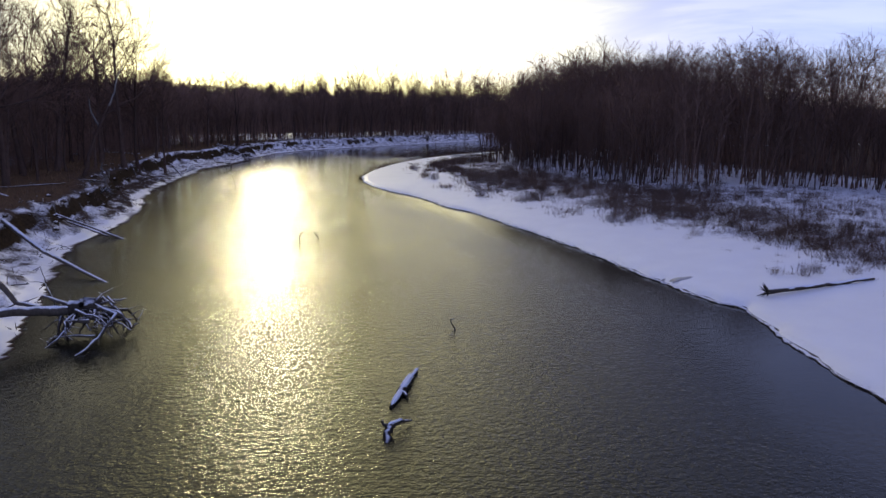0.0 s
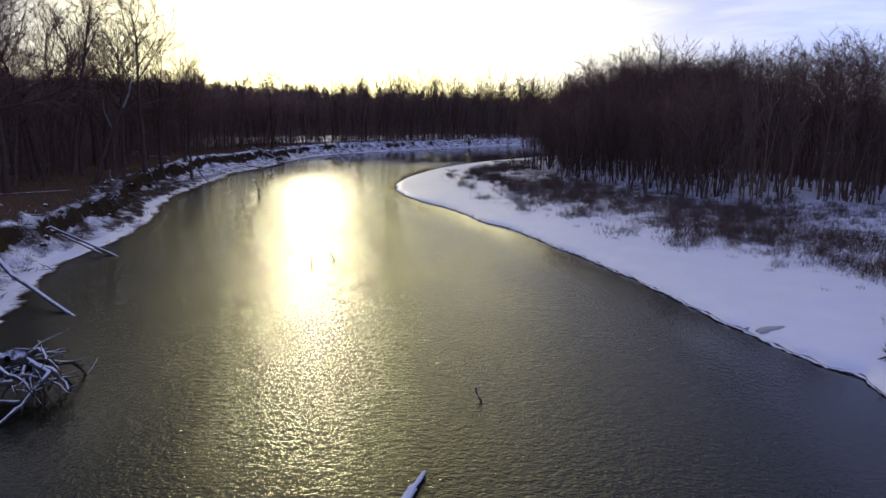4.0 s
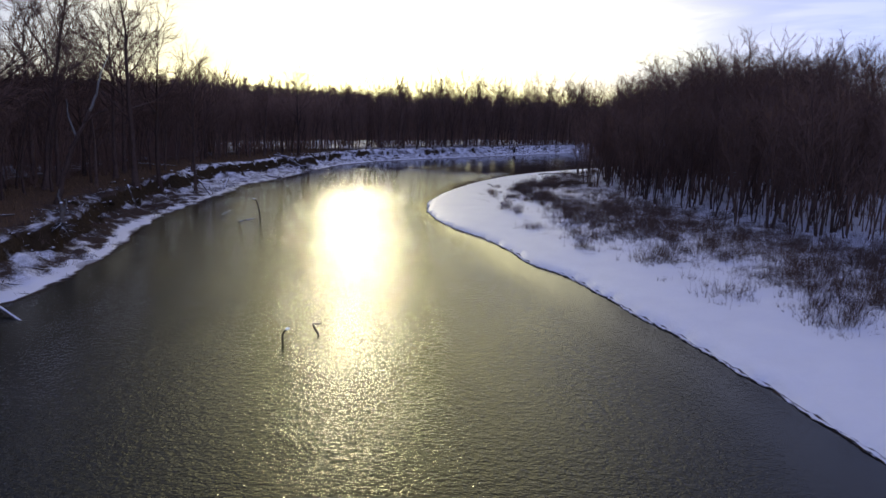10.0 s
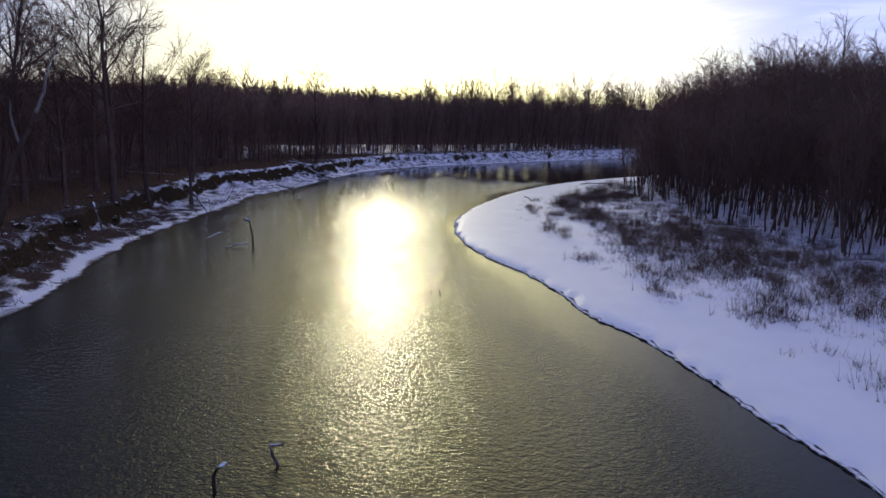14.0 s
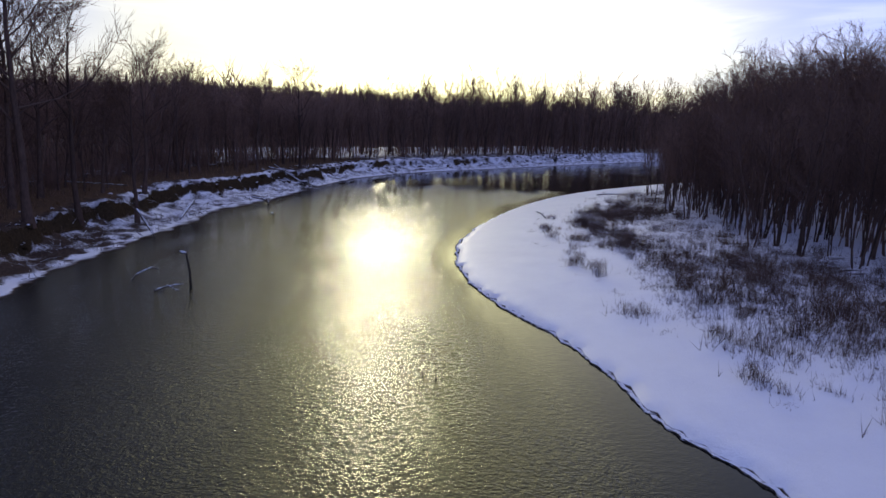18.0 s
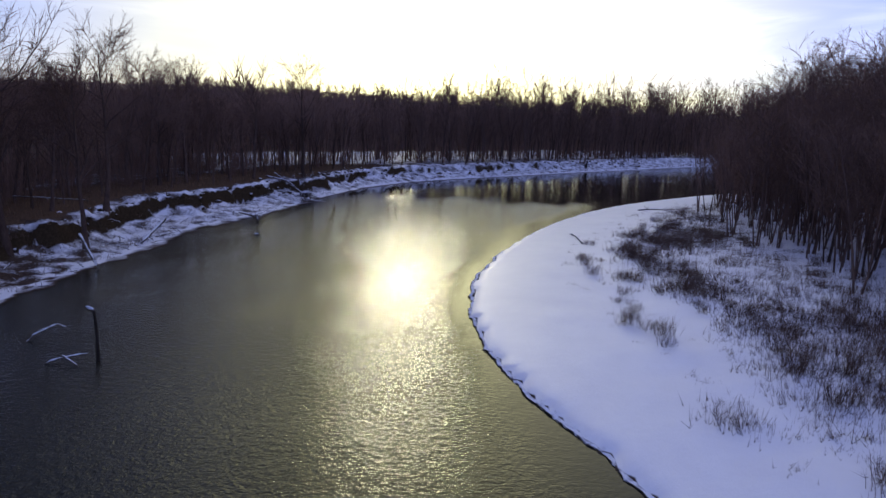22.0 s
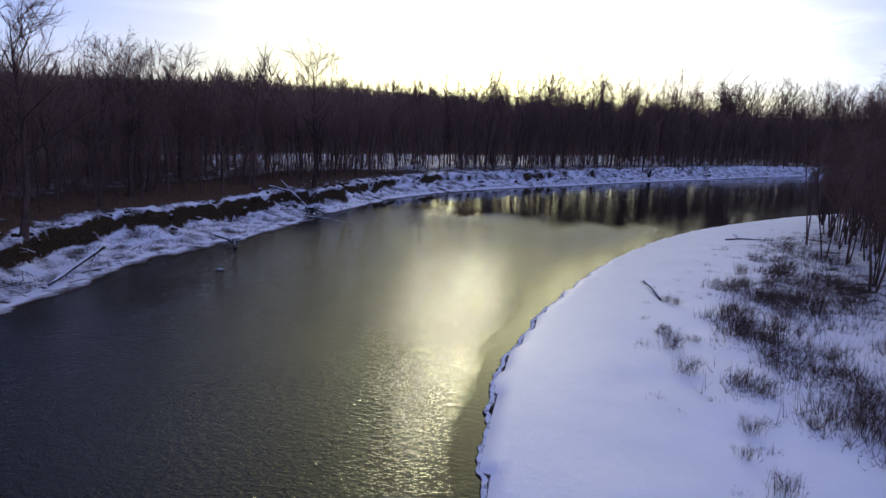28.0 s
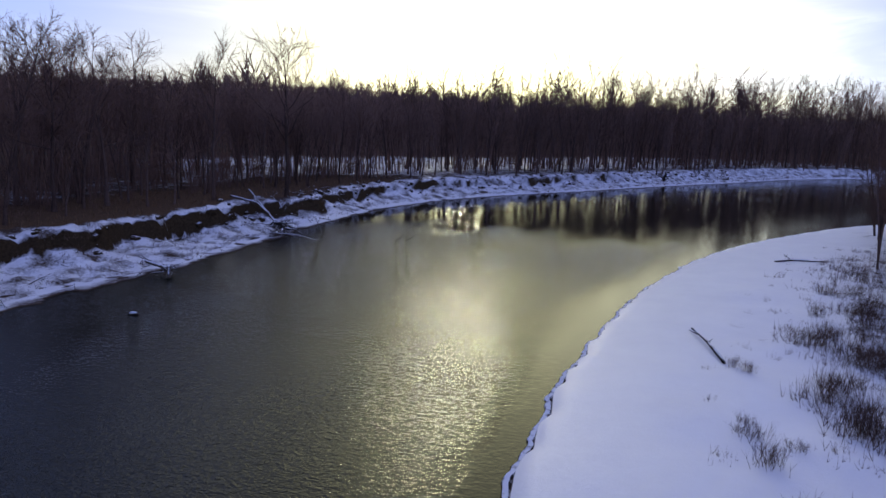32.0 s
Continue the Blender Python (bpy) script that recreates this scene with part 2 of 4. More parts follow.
def water_material():
    m, nt, b = material("river_water", 0.035)
    co = nt.nodes.new("ShaderNodeTexCoord").outputs["Object"]
    murk = noise_of(nt, co, 0.05, 3.0)
    nt.links.new(ramp(nt, murk, ((0.3, WATER_DARK), (0.7, WATER_LIGHT))), b.inputs["Base Color"])
    b.inputs["IOR"].default_value = 1.333
    b.inputs["Specular IOR Level"].default_value = 0.5
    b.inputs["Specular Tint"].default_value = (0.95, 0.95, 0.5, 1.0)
    ripple = noise_of(nt, co, 2.5, 3.0, 0.6, (1.0, 1.4, 1.0))
    chop = noise_of(nt, co, 6.8, 2.0, 0.5, (1.0, 1.3, 1.0))
    swell = noise_of(nt, co, 0.16, 2.0, 0.5, (1.0, 0.8, 1.0))
    calm = rng_map(nt, noise_of(nt, co, 0.045, 3.0, 0.6, (1.6, 0.8, 1.0)), 0.3, 0.62)
    waves = calc(nt, "ADD", calc(nt, "ADD", ripple, calc(nt, "MULTIPLY", chop, 0.5)), calc(nt, "MULTIPLY", swell, 0.5))
    waves = calc(nt, "MULTIPLY", waves, calc(nt, "ADD", calc(nt, "MULTIPLY", calm, 0.45), 0.55))
    # the 'ripple' value says how open the water lies to the wind
    open_water = nt.nodes.new("ShaderNodeAttribute")
    open_water.attribute_name = "ripple"
    open_water = open_water.outputs["Fac"]
    waves = calc(nt, "MULTIPLY", waves, open_water)
    bump(nt, b, waves, 1.0, WAVE)
    return m


M_GROUND = ground_material()
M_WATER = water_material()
M_SNOW = snow_material()
M_BARK = bark_material("grey_brown_bark", (0.056, 0.035, 0.027), (0.175, 0.11, 0.082))
M_PALE = bark_material("pale_bare_wood", (0.13, 0.11, 0.09), (0.32, 0.29, 0.25))
M_TWIG = bark_material("twig_bark", (0.1, 0.057, 0.041), (0.235, 0.14, 0.1))
M_DRIFT = bark_material("weathered_driftwood", (0.045, 0.034, 0.026), (0.16, 0.128, 0.1), 0.22)
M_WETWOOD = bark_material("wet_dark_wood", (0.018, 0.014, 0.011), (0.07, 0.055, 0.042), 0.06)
M_WEED = plain_material("dry_weed_stems", (0.065, 0.042, 0.032), (0.2, 0.13, 0.095))
M_GRASS = plain_material("dead_brown_grass", (0.1, 0.06, 0.034), (0.26, 0.16, 0.09))
M_FIR = plain_material("dark_evergreen_needles", (0.008, 0.014, 0.008), (0.025, 0.04, 0.022))
M_ICE = plain_material("wet_shore_ice", (0.22, 0.21, 0.21), (0.42, 0.42, 0.44), 2.0, 0.4)


# ---- building helpers ----
class Shape:
    """Vertices and faces of one mesh, gathered piece by piece."""

    def __init__(self):
        self.v, self.f = [], []

    def tube(self, pts, radii, sides, closed_tip=True, cap=False):
        base, n = len(self.v), len(pts)
        side = None
        for i, p in enumerate(pts):
            d = (pts[min(i + 1, n - 1)] - pts[max(i - 1, 0)]).normalized()
            if side is None:
                side = d.orthogonal().normalized()
            side = (side - d * side.dot(d)).normalized()
            up = d.cross(side)
            if closed_tip and i == n - 1:
                self.v.append(tuple(p))
                break
            for k in range(sides):
                a = 2 * math.pi * k / sides
                self.v.append(tuple(p + (side * math.cos(a) + up * math.sin(a)) * radii[i]))
        rings = n - 1 if closed_tip else n
        for i in range(rings - 1):
            for k in range(sides):
                a, b2 = base + i * sides + k, base + i * sides + (k + 1) % sides
                self.f.append((a, b2, b2 + sides, a + sides))
        last = base + (rings - 1) * sides
        if closed_tip:
            tip = base + rings * sides
            for k in range(sides):
                self.f.append((last + k, last + (k + 1) % sides, tip))
        else:
            self.f.append(tuple(last + k for k in range(sides)))
        if cap:
            self.f.append(tuple(base + k for k in reversed(range(sides))))

    def lump(self, centre, size, rng, rough=0.25, rings=4, seg=7):
        """A rounded uneven clod."""
        base = len(self.v)
        for i in range(rings + 1):
            th = math.pi * i / rings
            for k in range(seg):
                ph = 2 * math.pi * k / seg
                r = 1 + rng.uniform(-rough, rough)
                self.v.append((centre[0] + size[0] * r * math.sin(th) * math.cos(ph), centre[1] + size[1] * r * math.sin(th) * math.sin(ph), centre[2] + size[2] * r * math.cos(th)))
        for i in range(rings):
            for k in range(seg):
                a, b2 = base + i * seg + k, base + i * seg + (k + 1) % seg
                self.f.append((a, a + seg, b2 + seg, b2))

    def mesh(self, name, mat, smooth=True):
        me = bpy.data.meshes.new(name)
        me.from_pydata(self.v, [], self.f)
        me.materials.append(mat)
        if smooth:
            me.polygons.foreach_set("use_smooth", [True] * len(me.polygons))
        me.update()
        return me


def part(name, shape, mat, parent=None, label=""):
    ob = new(name, shape.mesh(name, mat) if isinstance(shape, Shape) else shape)
    if parent is not None:
        ob.parent = parent
    if label:
        ob["label"] = label
    return ob


def thing(name, label, category, group="", at=None):
    e = new(name)
    e.empty_display_size = 0.3
    if at is not None:
        e.matrix_basis = at
    return tagged(e, label, category, group)


def bent(rng, p, d, length, n, wander, rise):
    """A wandering line of n+1 points."""
    pts, d = [p.copy()], d.normalized()
    for _ in range(n):
        d = (d + Vector((rng.gauss(0, wander), rng.gauss(0, wander), rng.gauss(0, wander) + rise))).normalized()
        pts.append(pts[-1] + d * (length / n))
    return pts


def taper(r0, r1, n):
    return [r0 + (r1 - r0) * i / n for i in range(n + 1)]


def turned(rng, d, angle):
    """d, swung away by about that many degrees to a random side."""
    side = d.orthogonal().normalized()
    side.rotate(Matrix.Rotation(rng.uniform(0, 2 * math.pi), 3, d.normalized()))
    a = radians(angle * rng.uniform(0.7, 1.3))
    return (d.normalized() * math.cos(a) + side * math.sin(a)).normalized()


# ---- shores and ground heights ----
RIGHT_SHORE = [(30, -900), (24, -200), (21, -40), (20, 12), (20, 25.8), (20.3, 32.4), (21.4, 38.6), (20.5, 40.6), (18.7, 47.7), (16.5, 59.5), (13.6, 70.2), (10.2, 81.5), (8.4, 84.4), (7.3, 87.5), (6.5, 91.2), (5.3, 95), (3.5, 98.6), (0.6, 104.3),
               (-1.6, 111), (-2.9, 118), (-3.3, 126.5), (-2.4, 133.5), (-1.1, 141), (1.4, 150.5), (3.3, 157.5), (9.5, 173.5), (19.2, 191), (33.8, 209.5), (46, 222), (75, 243), (125, 262), (220, 276), (900, 290)]
LEFT_SHORE = [(-25, -900), (-17, -200), (-15, -40), (-16, 10), (-18.7, 33.2), (-22.5, 47), (-26.8, 60), (-27.3, 72.5), (-29.6, 87.0), (-33, 98.5), (-34.9, 118), (-35.2, 132), (-36.4, 144), (-34.3, 154.5), (-32.7, 170),
              (-32.2, 184), (-28, 205), (-18, 226), (-2.6, 246), (19.5, 276), (43.7, 306), (72, 342), (112, 377), (165, 402), (250, 418), (900, 440)]


def smooth_line(points, steps):
    p = np.array(points, float)
    p = np.vstack([2 * p[0] - p[1], p, 2 * p[-1] - p[-2]])
    out = []
    for i in range(1, len(p) - 2):
        for s in range(steps):
            t = s / steps
            out.append(0.5 * (2 * p[i] + (p[i + 1] - p[i - 1]) * t + (2 * p[i - 1] - 5 * p[i] + 4 * p[i + 1] - p[i + 2]) * t * t + (3 * p[i] - p[i - 1] - 3 * p[i + 1] + p[i + 2]) * t ** 3))
    out.append(p[-2])
    return np.array(out)


R_LINE, L_LINE = smooth_line(RIGHT_SHORE, 6), smooth_line(LEFT_SHORE, 6)


def inland(line, x, y, sign):
    """Distance from the shore line, positive on the land's side (sign +1: land to the east of a line that runs north)."""
    if x.size <= 1500:
        a, b = line[:-1, None, :], line[1:, None, :]
        d = b - a
        px, py = x.ravel()[None], y.ravel()[None]
        t = np.clip(((px - a[..., 0]) * d[..., 0] + (py - a[..., 1]) * d[..., 1]) / (d * d).sum(-1), 0, 1)
        gap = np.hypot(px - a[..., 0] - t * d[..., 0], py - a[..., 1] - t * d[..., 1])
        at = np.argmax(gap <= gap.min(0) + 1e-9, axis=0), np.arange(x.size)
        s = np.sign(d[..., 1] * (px - a[..., 0]) - d[..., 0] * (py - a[..., 1]))
        return (gap[at] * s[at]).reshape(x.shape) * sign
    best = np.full(x.shape, 1e9)
    side = np.zeros(x.shape)
    for (ax, ay), (bx, by) in zip(line[:-1], line[1:]):
        dx, dy = bx - ax, by - ay
        t = np.clip(((x - ax) * dx + (y - ay) * dy) / (dx * dx + dy * dy), 0, 1)
        ex, ey = x - (ax + t * dx), y - (ay + t * dy)
        d = np.hypot(ex, ey)
        s = np.sign(dy * (x - ax) - dx * (y - ay))
        nearer = d < best - 1e-9
        best = np.where(nearer, d, best)
        side = np.where(nearer, s, side)
    return best * side * sign


def wobble(x, y, scale, seed):
    """Smooth uneven values about 0, from a few crossed waves."""
    r = np.random.RandomState(seed)
    out = np.zeros(np.shape(x))
    for _ in range(7):
        a, k, ph = r.uniform(0, 6.283), r.uniform(0.6, 2.2) / scale, r.uniform(0, 6.283)
        out += np.sin((np.cos(a) * x + np.sin(a) * y) * k * 6.283 + ph + 1.3 * np.sin((np.sin(a) * x - np.cos(a) * y) * k * 3.1 + ph * 2))
    return out / 3.0


def ease(v, a, b):
    t = np.clip((v - a) / (b - a), 0, 1)
    return t * t * (3 - 2 * t)


RIGHT_EDGE = [(20, 75), (60, 68), (82, 64), (91.5, 55), (94, 36), (101, 34), (108, 32.5), (114, 30), (120, 28.5), (124, 25.8), (145, 24.3), (150, 24.5), (169, 27.5), (189, 33), (205, 39), (222, 55), (245, 90), (262, 140)]
BUSH_EDGE = [(30, 36), (41, 33), (48, 30.5), (60, 24), (74, 20), (84, 16.5), (95, 11), (100, 8.5), (112, 8.3), (128, 8.2), (142, 8.8), (150, 10), (172, 17.5), (190, 30)]


def wood_depth(x, y):
    return x - np.interp(y, [r[0] for r in RIGHT_EDGE], [r[1] for r in RIGHT_EDGE])


# dense clumps of brush on the bar: x, y, reach
CLUMPS = [(11.3, 138, 2.2), (13.4, 123.3, 3.0), (20.5, 150.5, 3.2), (9.5, 99.8, 1.5), (14.7, 107.3, 1.8), (20.6, 113.6, 3.6), (24.8, 110.5, 3.8), (17.3, 103.1, 2.0), (22.8, 101.2, 3.6), (14.5, 93.3, 1.6), (16.7, 94, 1.6),
          (11.7, 134, 1.8), (13.3, 148.4, 1.8), (16.7, 143.6, 2.4), (9.4, 126, 1.3), (12.6, 129, 2.0), (16.2, 114, 2.2), (30.0, 90, 4.2), (18.3, 83.6, 1.8), (20, 72.8, 1.9), (29.5, 74.1, 4.0), (37, 83, 4.0), (23.6, 67, 2.0), (26.7, 98, 3.2),
          (35.7, 67.6, 4.6), (35.5, 53.3, 4.6), (35.8, 46.6, 4.0), (33.2, 79.1, 3.8), (19.5, 106, 2.4), (21, 96.5, 2.8), (13, 88, 1.6)]


def brush_cover(x, y, dr):
    """How thickly low brush covers the bar, 0 to 1."""
    inside = x - np.interp(y, [r[0] for r in BUSH_EDGE], [r[1] for r in BUSH_EDGE])
    wood = wood_depth(x, y)
    clump = np.zeros(np.shape(x))
    for cx, cy, r in CLUMPS:
        clump = np.maximum(clump, np.exp(-(((x - cx) ** 2 + ((y - cy) * 0.8) ** 2) / (r * r))))
    ragged = 0.27 * wobble(x, y, 3.4, 42) + 0.26 * wobble(x, y, 1.3, 43)
    between = 0.46 * ease(inside, 1.0, 7.0)
    return ease(clump + ragged + between, 0.34, 0.9) * ease(inside, -3.5, 0.5) * (1 - 0.75 * ease(wood, -1.0, 5.0)) * ease(dr, 3, 6)


def ground_at(x, y):
    """Height of the ground, and how bare and how grassy it lies."""
    x, y = np.asarray(x, float), np.asarray(y, float)
    jag = 0.16 * wobble(x, y, 5.0, 3) + 0.08 * wobble(x, y, 1.7, 4)
    dr = inland(R_LINE, x, y, 1) + jag * 0.8
    dl = inland(L_LINE, x, y, -1) + jag * 2.0
    bed = -0.25 - 0.9 * ease(-np.maximum(dr, dl), 0.0, 5.0)
    bar = 0.04 + 0.2 * ease(dr, 0.0, 0.35) + 1.0 * (1 - np.exp(-np.maximum(dr, 0) / 6.5)) + 0.02 * np.clip(dr, 0, 45) + 0.05 * wobble(x, y, 9, 5) * ease(dr, 1, 8) + 0.025 * wobble(x, y, 2.3, 6) * ease(dr, 2, 8)
    # the cut bank: a toe of slumped snow, a face of raw soil, a level top
    face = np.interp(y, [20, 60, 95, 120, 160, 178, 186, 205, 240, 300, 380], [4.0, 4.5, 4.8, 6.3, 8.6, 7.6, 3.6, 6.0, 7.5, 8.0, 8.0]) + 0.8 * wobble(x, y, 19, 7) + 0.22 * wobble(x, y, 5, 8)
    raw = np.interp(y, [50, 80, 96, 182, 200, 235, 300], [0.7, 0.85, 1.0, 1.0, 0.85, 0.65, 0.55]) + 0.22 * wobble(x, y, 22, 9)
    raw = np.clip(raw, 0.1, 1.0)
    toe_top = 2.9 * (1 - raw) + raw * (0.8 + 0.4 * wobble(x, y, 16, 10))
    f = np.clip(dl / face, 0, 1)
    toe = 0.06 + toe_top * (0.25 * f + 0.75 * f * f) + 0.12 * wobble(x, y, 2.0, 11) * f
    top = 2.95 + 0.15 * wobble(x, y, 30, 12) + 0.004 * np.clip(dl, 0, 200)
    width = 0.95 + 1.4 * (1 - raw)
    bench_w = np.clip(1.0 + 0.9 * wobble(x, y, 11, 14), 0.1, 2.2) * raw
    bench = 0.84 + 0.1 * wobble(x, y, 6, 15)
    step = bench * ease(dl, face - width * 0.3, face + width * 0.6) + (1 - bench) * ease(dl, face + width * 0.6 + bench_w * 0.7, face + width * 0.6 + bench_w + 0.5)
    bank = toe + (top - toe) * step + (0.13 * wobble(x, y, 2.6, 16) + 0.09 * wobble(x, y, 1.1, 18)) * ease(dl, 0.5, 2) * (1 - ease(dl, face + 2.5, face + 4.5))
    z = np.where(dr > 0, bar, np.where(dl > 0, bank, bed))
    # the wooded ridge to the north-west
    ang = np.degrees(np.arctan2(x, y - 40.0))
    dist = np.hypot(x, y - 40.0)
    crest = np.interp(ang, [-95, -60, -45, -33, -24, -18, -12, -6, 2], [27, 29, 32, 35, 39, 40, 35, 28, 24])
    z = z + crest * ease(dist, 420, 950) * ease(dl, 50, 150)
    # how bare; the wood_depth terms also paint in shade of the crowns
    bare = np.where(dr > 0, 0.12 + 0.32 * brush_cover(x, y, dr) + 0.2 * ease(wood_depth(x, y), -6, 2) + 0.4 * ease(wood_depth(x, y), 34, 60), 0.0)
    on_top = ease(dl, face + 1.4, face + 3.2)
    strip = on_top * (1 - ease(dl, face + 10, face + 20)) * (1 - ease(y, 205, 235))
    bare = np.where(dl > 0, (np.interp(y, [50, 75, 90, 115, 135], [0.5, 0.53, 0.64, 0.62, 0.46]) + 0.1 * wobble(x, y, 5, 17)) * ease(dl, 0.5, 2.0) * (1 - on_top) + on_top * (0.67 - 0.1 * ease(y, 190, 230)) + 0.16 * strip - 0.08 * ease(dl, 16, 24) + 0.45 * ease(dl - 25 * ease(y, 190, 230), 30, 60), bare)
    bare = bare + 0.5 * ease(dist, 330, 600)
    return z, np.clip(bare, 0, 1), np.clip(strip, 0, 1), dr, dl


def height(x, y):
    return float(ground_at(np.array([x]), np.array([y]))[0][0])


def spread_line(stretches, reach_a, reach_b, growth):
    """Grid lines over stretches (from, to, step), then ever wider apart out to both reaches."""
    inner = [v for a, b, step in stretches for v in np.arange(a, b, step)]
    lo, s, v = [], stretches[0][2], inner[0]
    while v > reach_a:
        s *= growth
        v -= s
        lo.append(v)
    hi, s, v = [], stretches[-1][2], inner[-1]
    while v < reach_b:
        s *= growth
        v += s
        hi.append(v)
    return np.array(lo[::-1] + inner + hi)


gx = spread_line([(-52, -14, 0.38), (-14, 26, 0.6), (26, 110, 1.3)], -4200, 4200, 1.1)
gy = spread_line([(24, 200, 0.6), (200, 350, 1.2)], -3000, 4600, 1.07)
GX, GY = np.meshgrid(gx, gy)
gz, g_bare, g_grass, g_dr, g_dl = ground_at(GX.ravel(), GY.ravel())
nx, ny = len(gx), len(gy)
ground_mesh = bpy.data.meshes.new("ground")
ground_mesh.vertices.add(nx * ny)
ground_mesh.vertices.foreach_set("co", np.column_stack([GX.ravel(), GY.ravel(), gz]).astype(np.float32).ravel())
idx = np.arange(nx * ny).reshape(ny, nx)
quads = np.stack([idx[:-1, :-1], idx[:-1, 1:], idx[1:, 1:], idx[1:, :-1]], -1).reshape(-1, 4)
ground_mesh.loops.add(quads.size)
ground_mesh.loops.foreach_set("vertex_index", quads.ravel().astype(np.int32))
ground_mesh.polygons.add(len(quads))
ground_mesh.polygons.foreach_set("loop_start", np.arange(0, quads.size, 4, dtype=np.int32))
ground_mesh.polygons.foreach_set("use_smooth", np.ones(len(quads), bool))
for att, val in (("litter", g_bare), ("grassy", g_grass)):
    ground_mesh.attributes.new(att, "FLOAT", "POINT").data.foreach_set("value", val.astype(np.float32))
ground_mesh.materials.append(M_GROUND)
ground_mesh.update()
ground_mesh.validate()
tagged(new("ground", ground_mesh), "snow-covered river banks and wooded flood plain with bare brown soil", "ground", kind="structure")

# the river: calm under the bar and round the bend, rippled in the open channel
wx = spread_line([(-50, 60, 1.4), (60, 120, 4.0)], -700, 1300, 1.3)
wy = spread_line([(0, 250, 2.0), (250, 350, 4.0)], -1200, 700, 1.3)
WX, WY = (g.ravel() for g in np.meshgrid(wx, wy))
w_dr, w_dl = inland(R_LINE, WX, WY, 1), inland(L_LINE, WX, WY, -1)
stray = wobble(WX, WY * 0.5, 16, 61)
lee = np.interp(WY, [40, 90, 108, 135, 160], [9.0, 7.5, 2.5, 3.2, 5.5])
channel = ease((-w_dr + 0.8 * stray) / lee, 0.2, 1.0) * (0.25 + 0.75 * ease(-w_dl + 2.0 * stray, 2.0, 11.0))
ripple = (0.2 + 0.8 * channel) * (1 - 0.9 * ease(WY + 6 * stray, 172, 196))
water_mesh = bpy.data.meshes.new("water")
n_across = len(wx)
w_faces = [(j * n_across + i, j * n_across + i + 1, (j + 1) * n_across + i + 1, (j + 1) * n_across + i) for j in range(len(wy) - 1) for i in range(n_across - 1)]
water_mesh.from_pydata([(float(x), float(y), 0.0) for x, y in zip(WX, WY)], [], w_faces)
water_mesh.attributes.new("ripple", "FLOAT", "POINT").data.foreach_set("value", ripple.astype(np.float32))
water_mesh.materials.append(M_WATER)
tagged(new("water", water_mesh), "murky olive-brown rippled river water reflecting a low sun", "river", kind="structure")


# ---- trees ----
def tall_tree(seed, tall, limbs, boughs, twigs, low=0.32, girth=0.0105, twig=0.02, joints=2, bj=3, top=1.0, spread=1.0):
    """A broad bare hardwood: trunk and limbs in one shape, fine twigs in another."""
    rng = random.Random(seed)
    wood, crown = Shape(), Shape()
    lean = Vector((rng.gauss(0, 0.05), rng.gauss(0, 0.05), 1))
    r0 = tall * girth
    trunk = bent(rng, Vector((0, 0, -0.4)), lean, tall * 0.9, 9, 0.055, 0.04)
    radii = [r0 * (1.5 if i == 0 else 1.0) * (1 - i / 9.0) ** 0.9 + 0.02 for i in range(10)]
    wood.tube(trunk, radii, 6)
    for i in range(limbs):
        f = low + (0.97 - low) * (i + rng.random() * 0.7) / limbs
        k = min(int(f * 9), 8)
        p = trunk[k].lerp(trunk[k + 1], f * 9 - k)
        length = tall * (0.4 * (1 - f) + 0.16) * rng.uniform(0.7, 1.15)
        d = turned(rng, Vector((0, 0, 1)), (46 - 18 * f) * spread)
        limb = bent(rng, p, d, length, 5, 0.14, 0.07)
        lr = max(radii[k] * 0.5, 0.04)
        wood.tube(limb, taper(lr, 0.02, 5), 4)
        for j in range(boughs):
            g = 0.2 + 0.8 * (j + rng.random()) / boughs
            m = min(int(g * 5), 4)
            q = limb[m].lerp(limb[m + 1], g * 5 - m)
            bd = turned(rng, limb[m + 1] - limb[m], 44)
            bl = (length * (0.5 - 0.22 * g) + 0.5) * rng.uniform(0.7, 1.3)
            bough = bent(rng, q, bd, bl, bj, 0.16, 0.06)
            tw = twig * (1.0 + (top - 1.0) * min(max((q.z / tall - 0.42) / 0.16, 0.0), 1.0))
            crown.tube(bough, taper(max(lr * 0.33 * (1.1 - g), tw * 1.3), tw * 0.8, bj), 3)
            few = twigs if top == 1.0 or q.z > tall * 0.5 else twigs // 3
            for s in range(few):
                h = 0.15 + 0.85 * (s + rng.random()) / few
                n = min(int(h * bj), bj - 1)
                u = bough[n].lerp(bough[n + 1], h * bj - n)
                td = turned(rng, bough[n + 1] - bough[n], 36)
                tl = (0.75 + 0.45 * bl) * rng.uniform(0.4, 1.0) * 0.8
                crown.tube(bent(rng, u, td, tl, joints, 0.13, 0.07), [tw * (1 - 0.4 * q2) for q2 in range(joints)] + [0.0], 3)
    return wood, crown


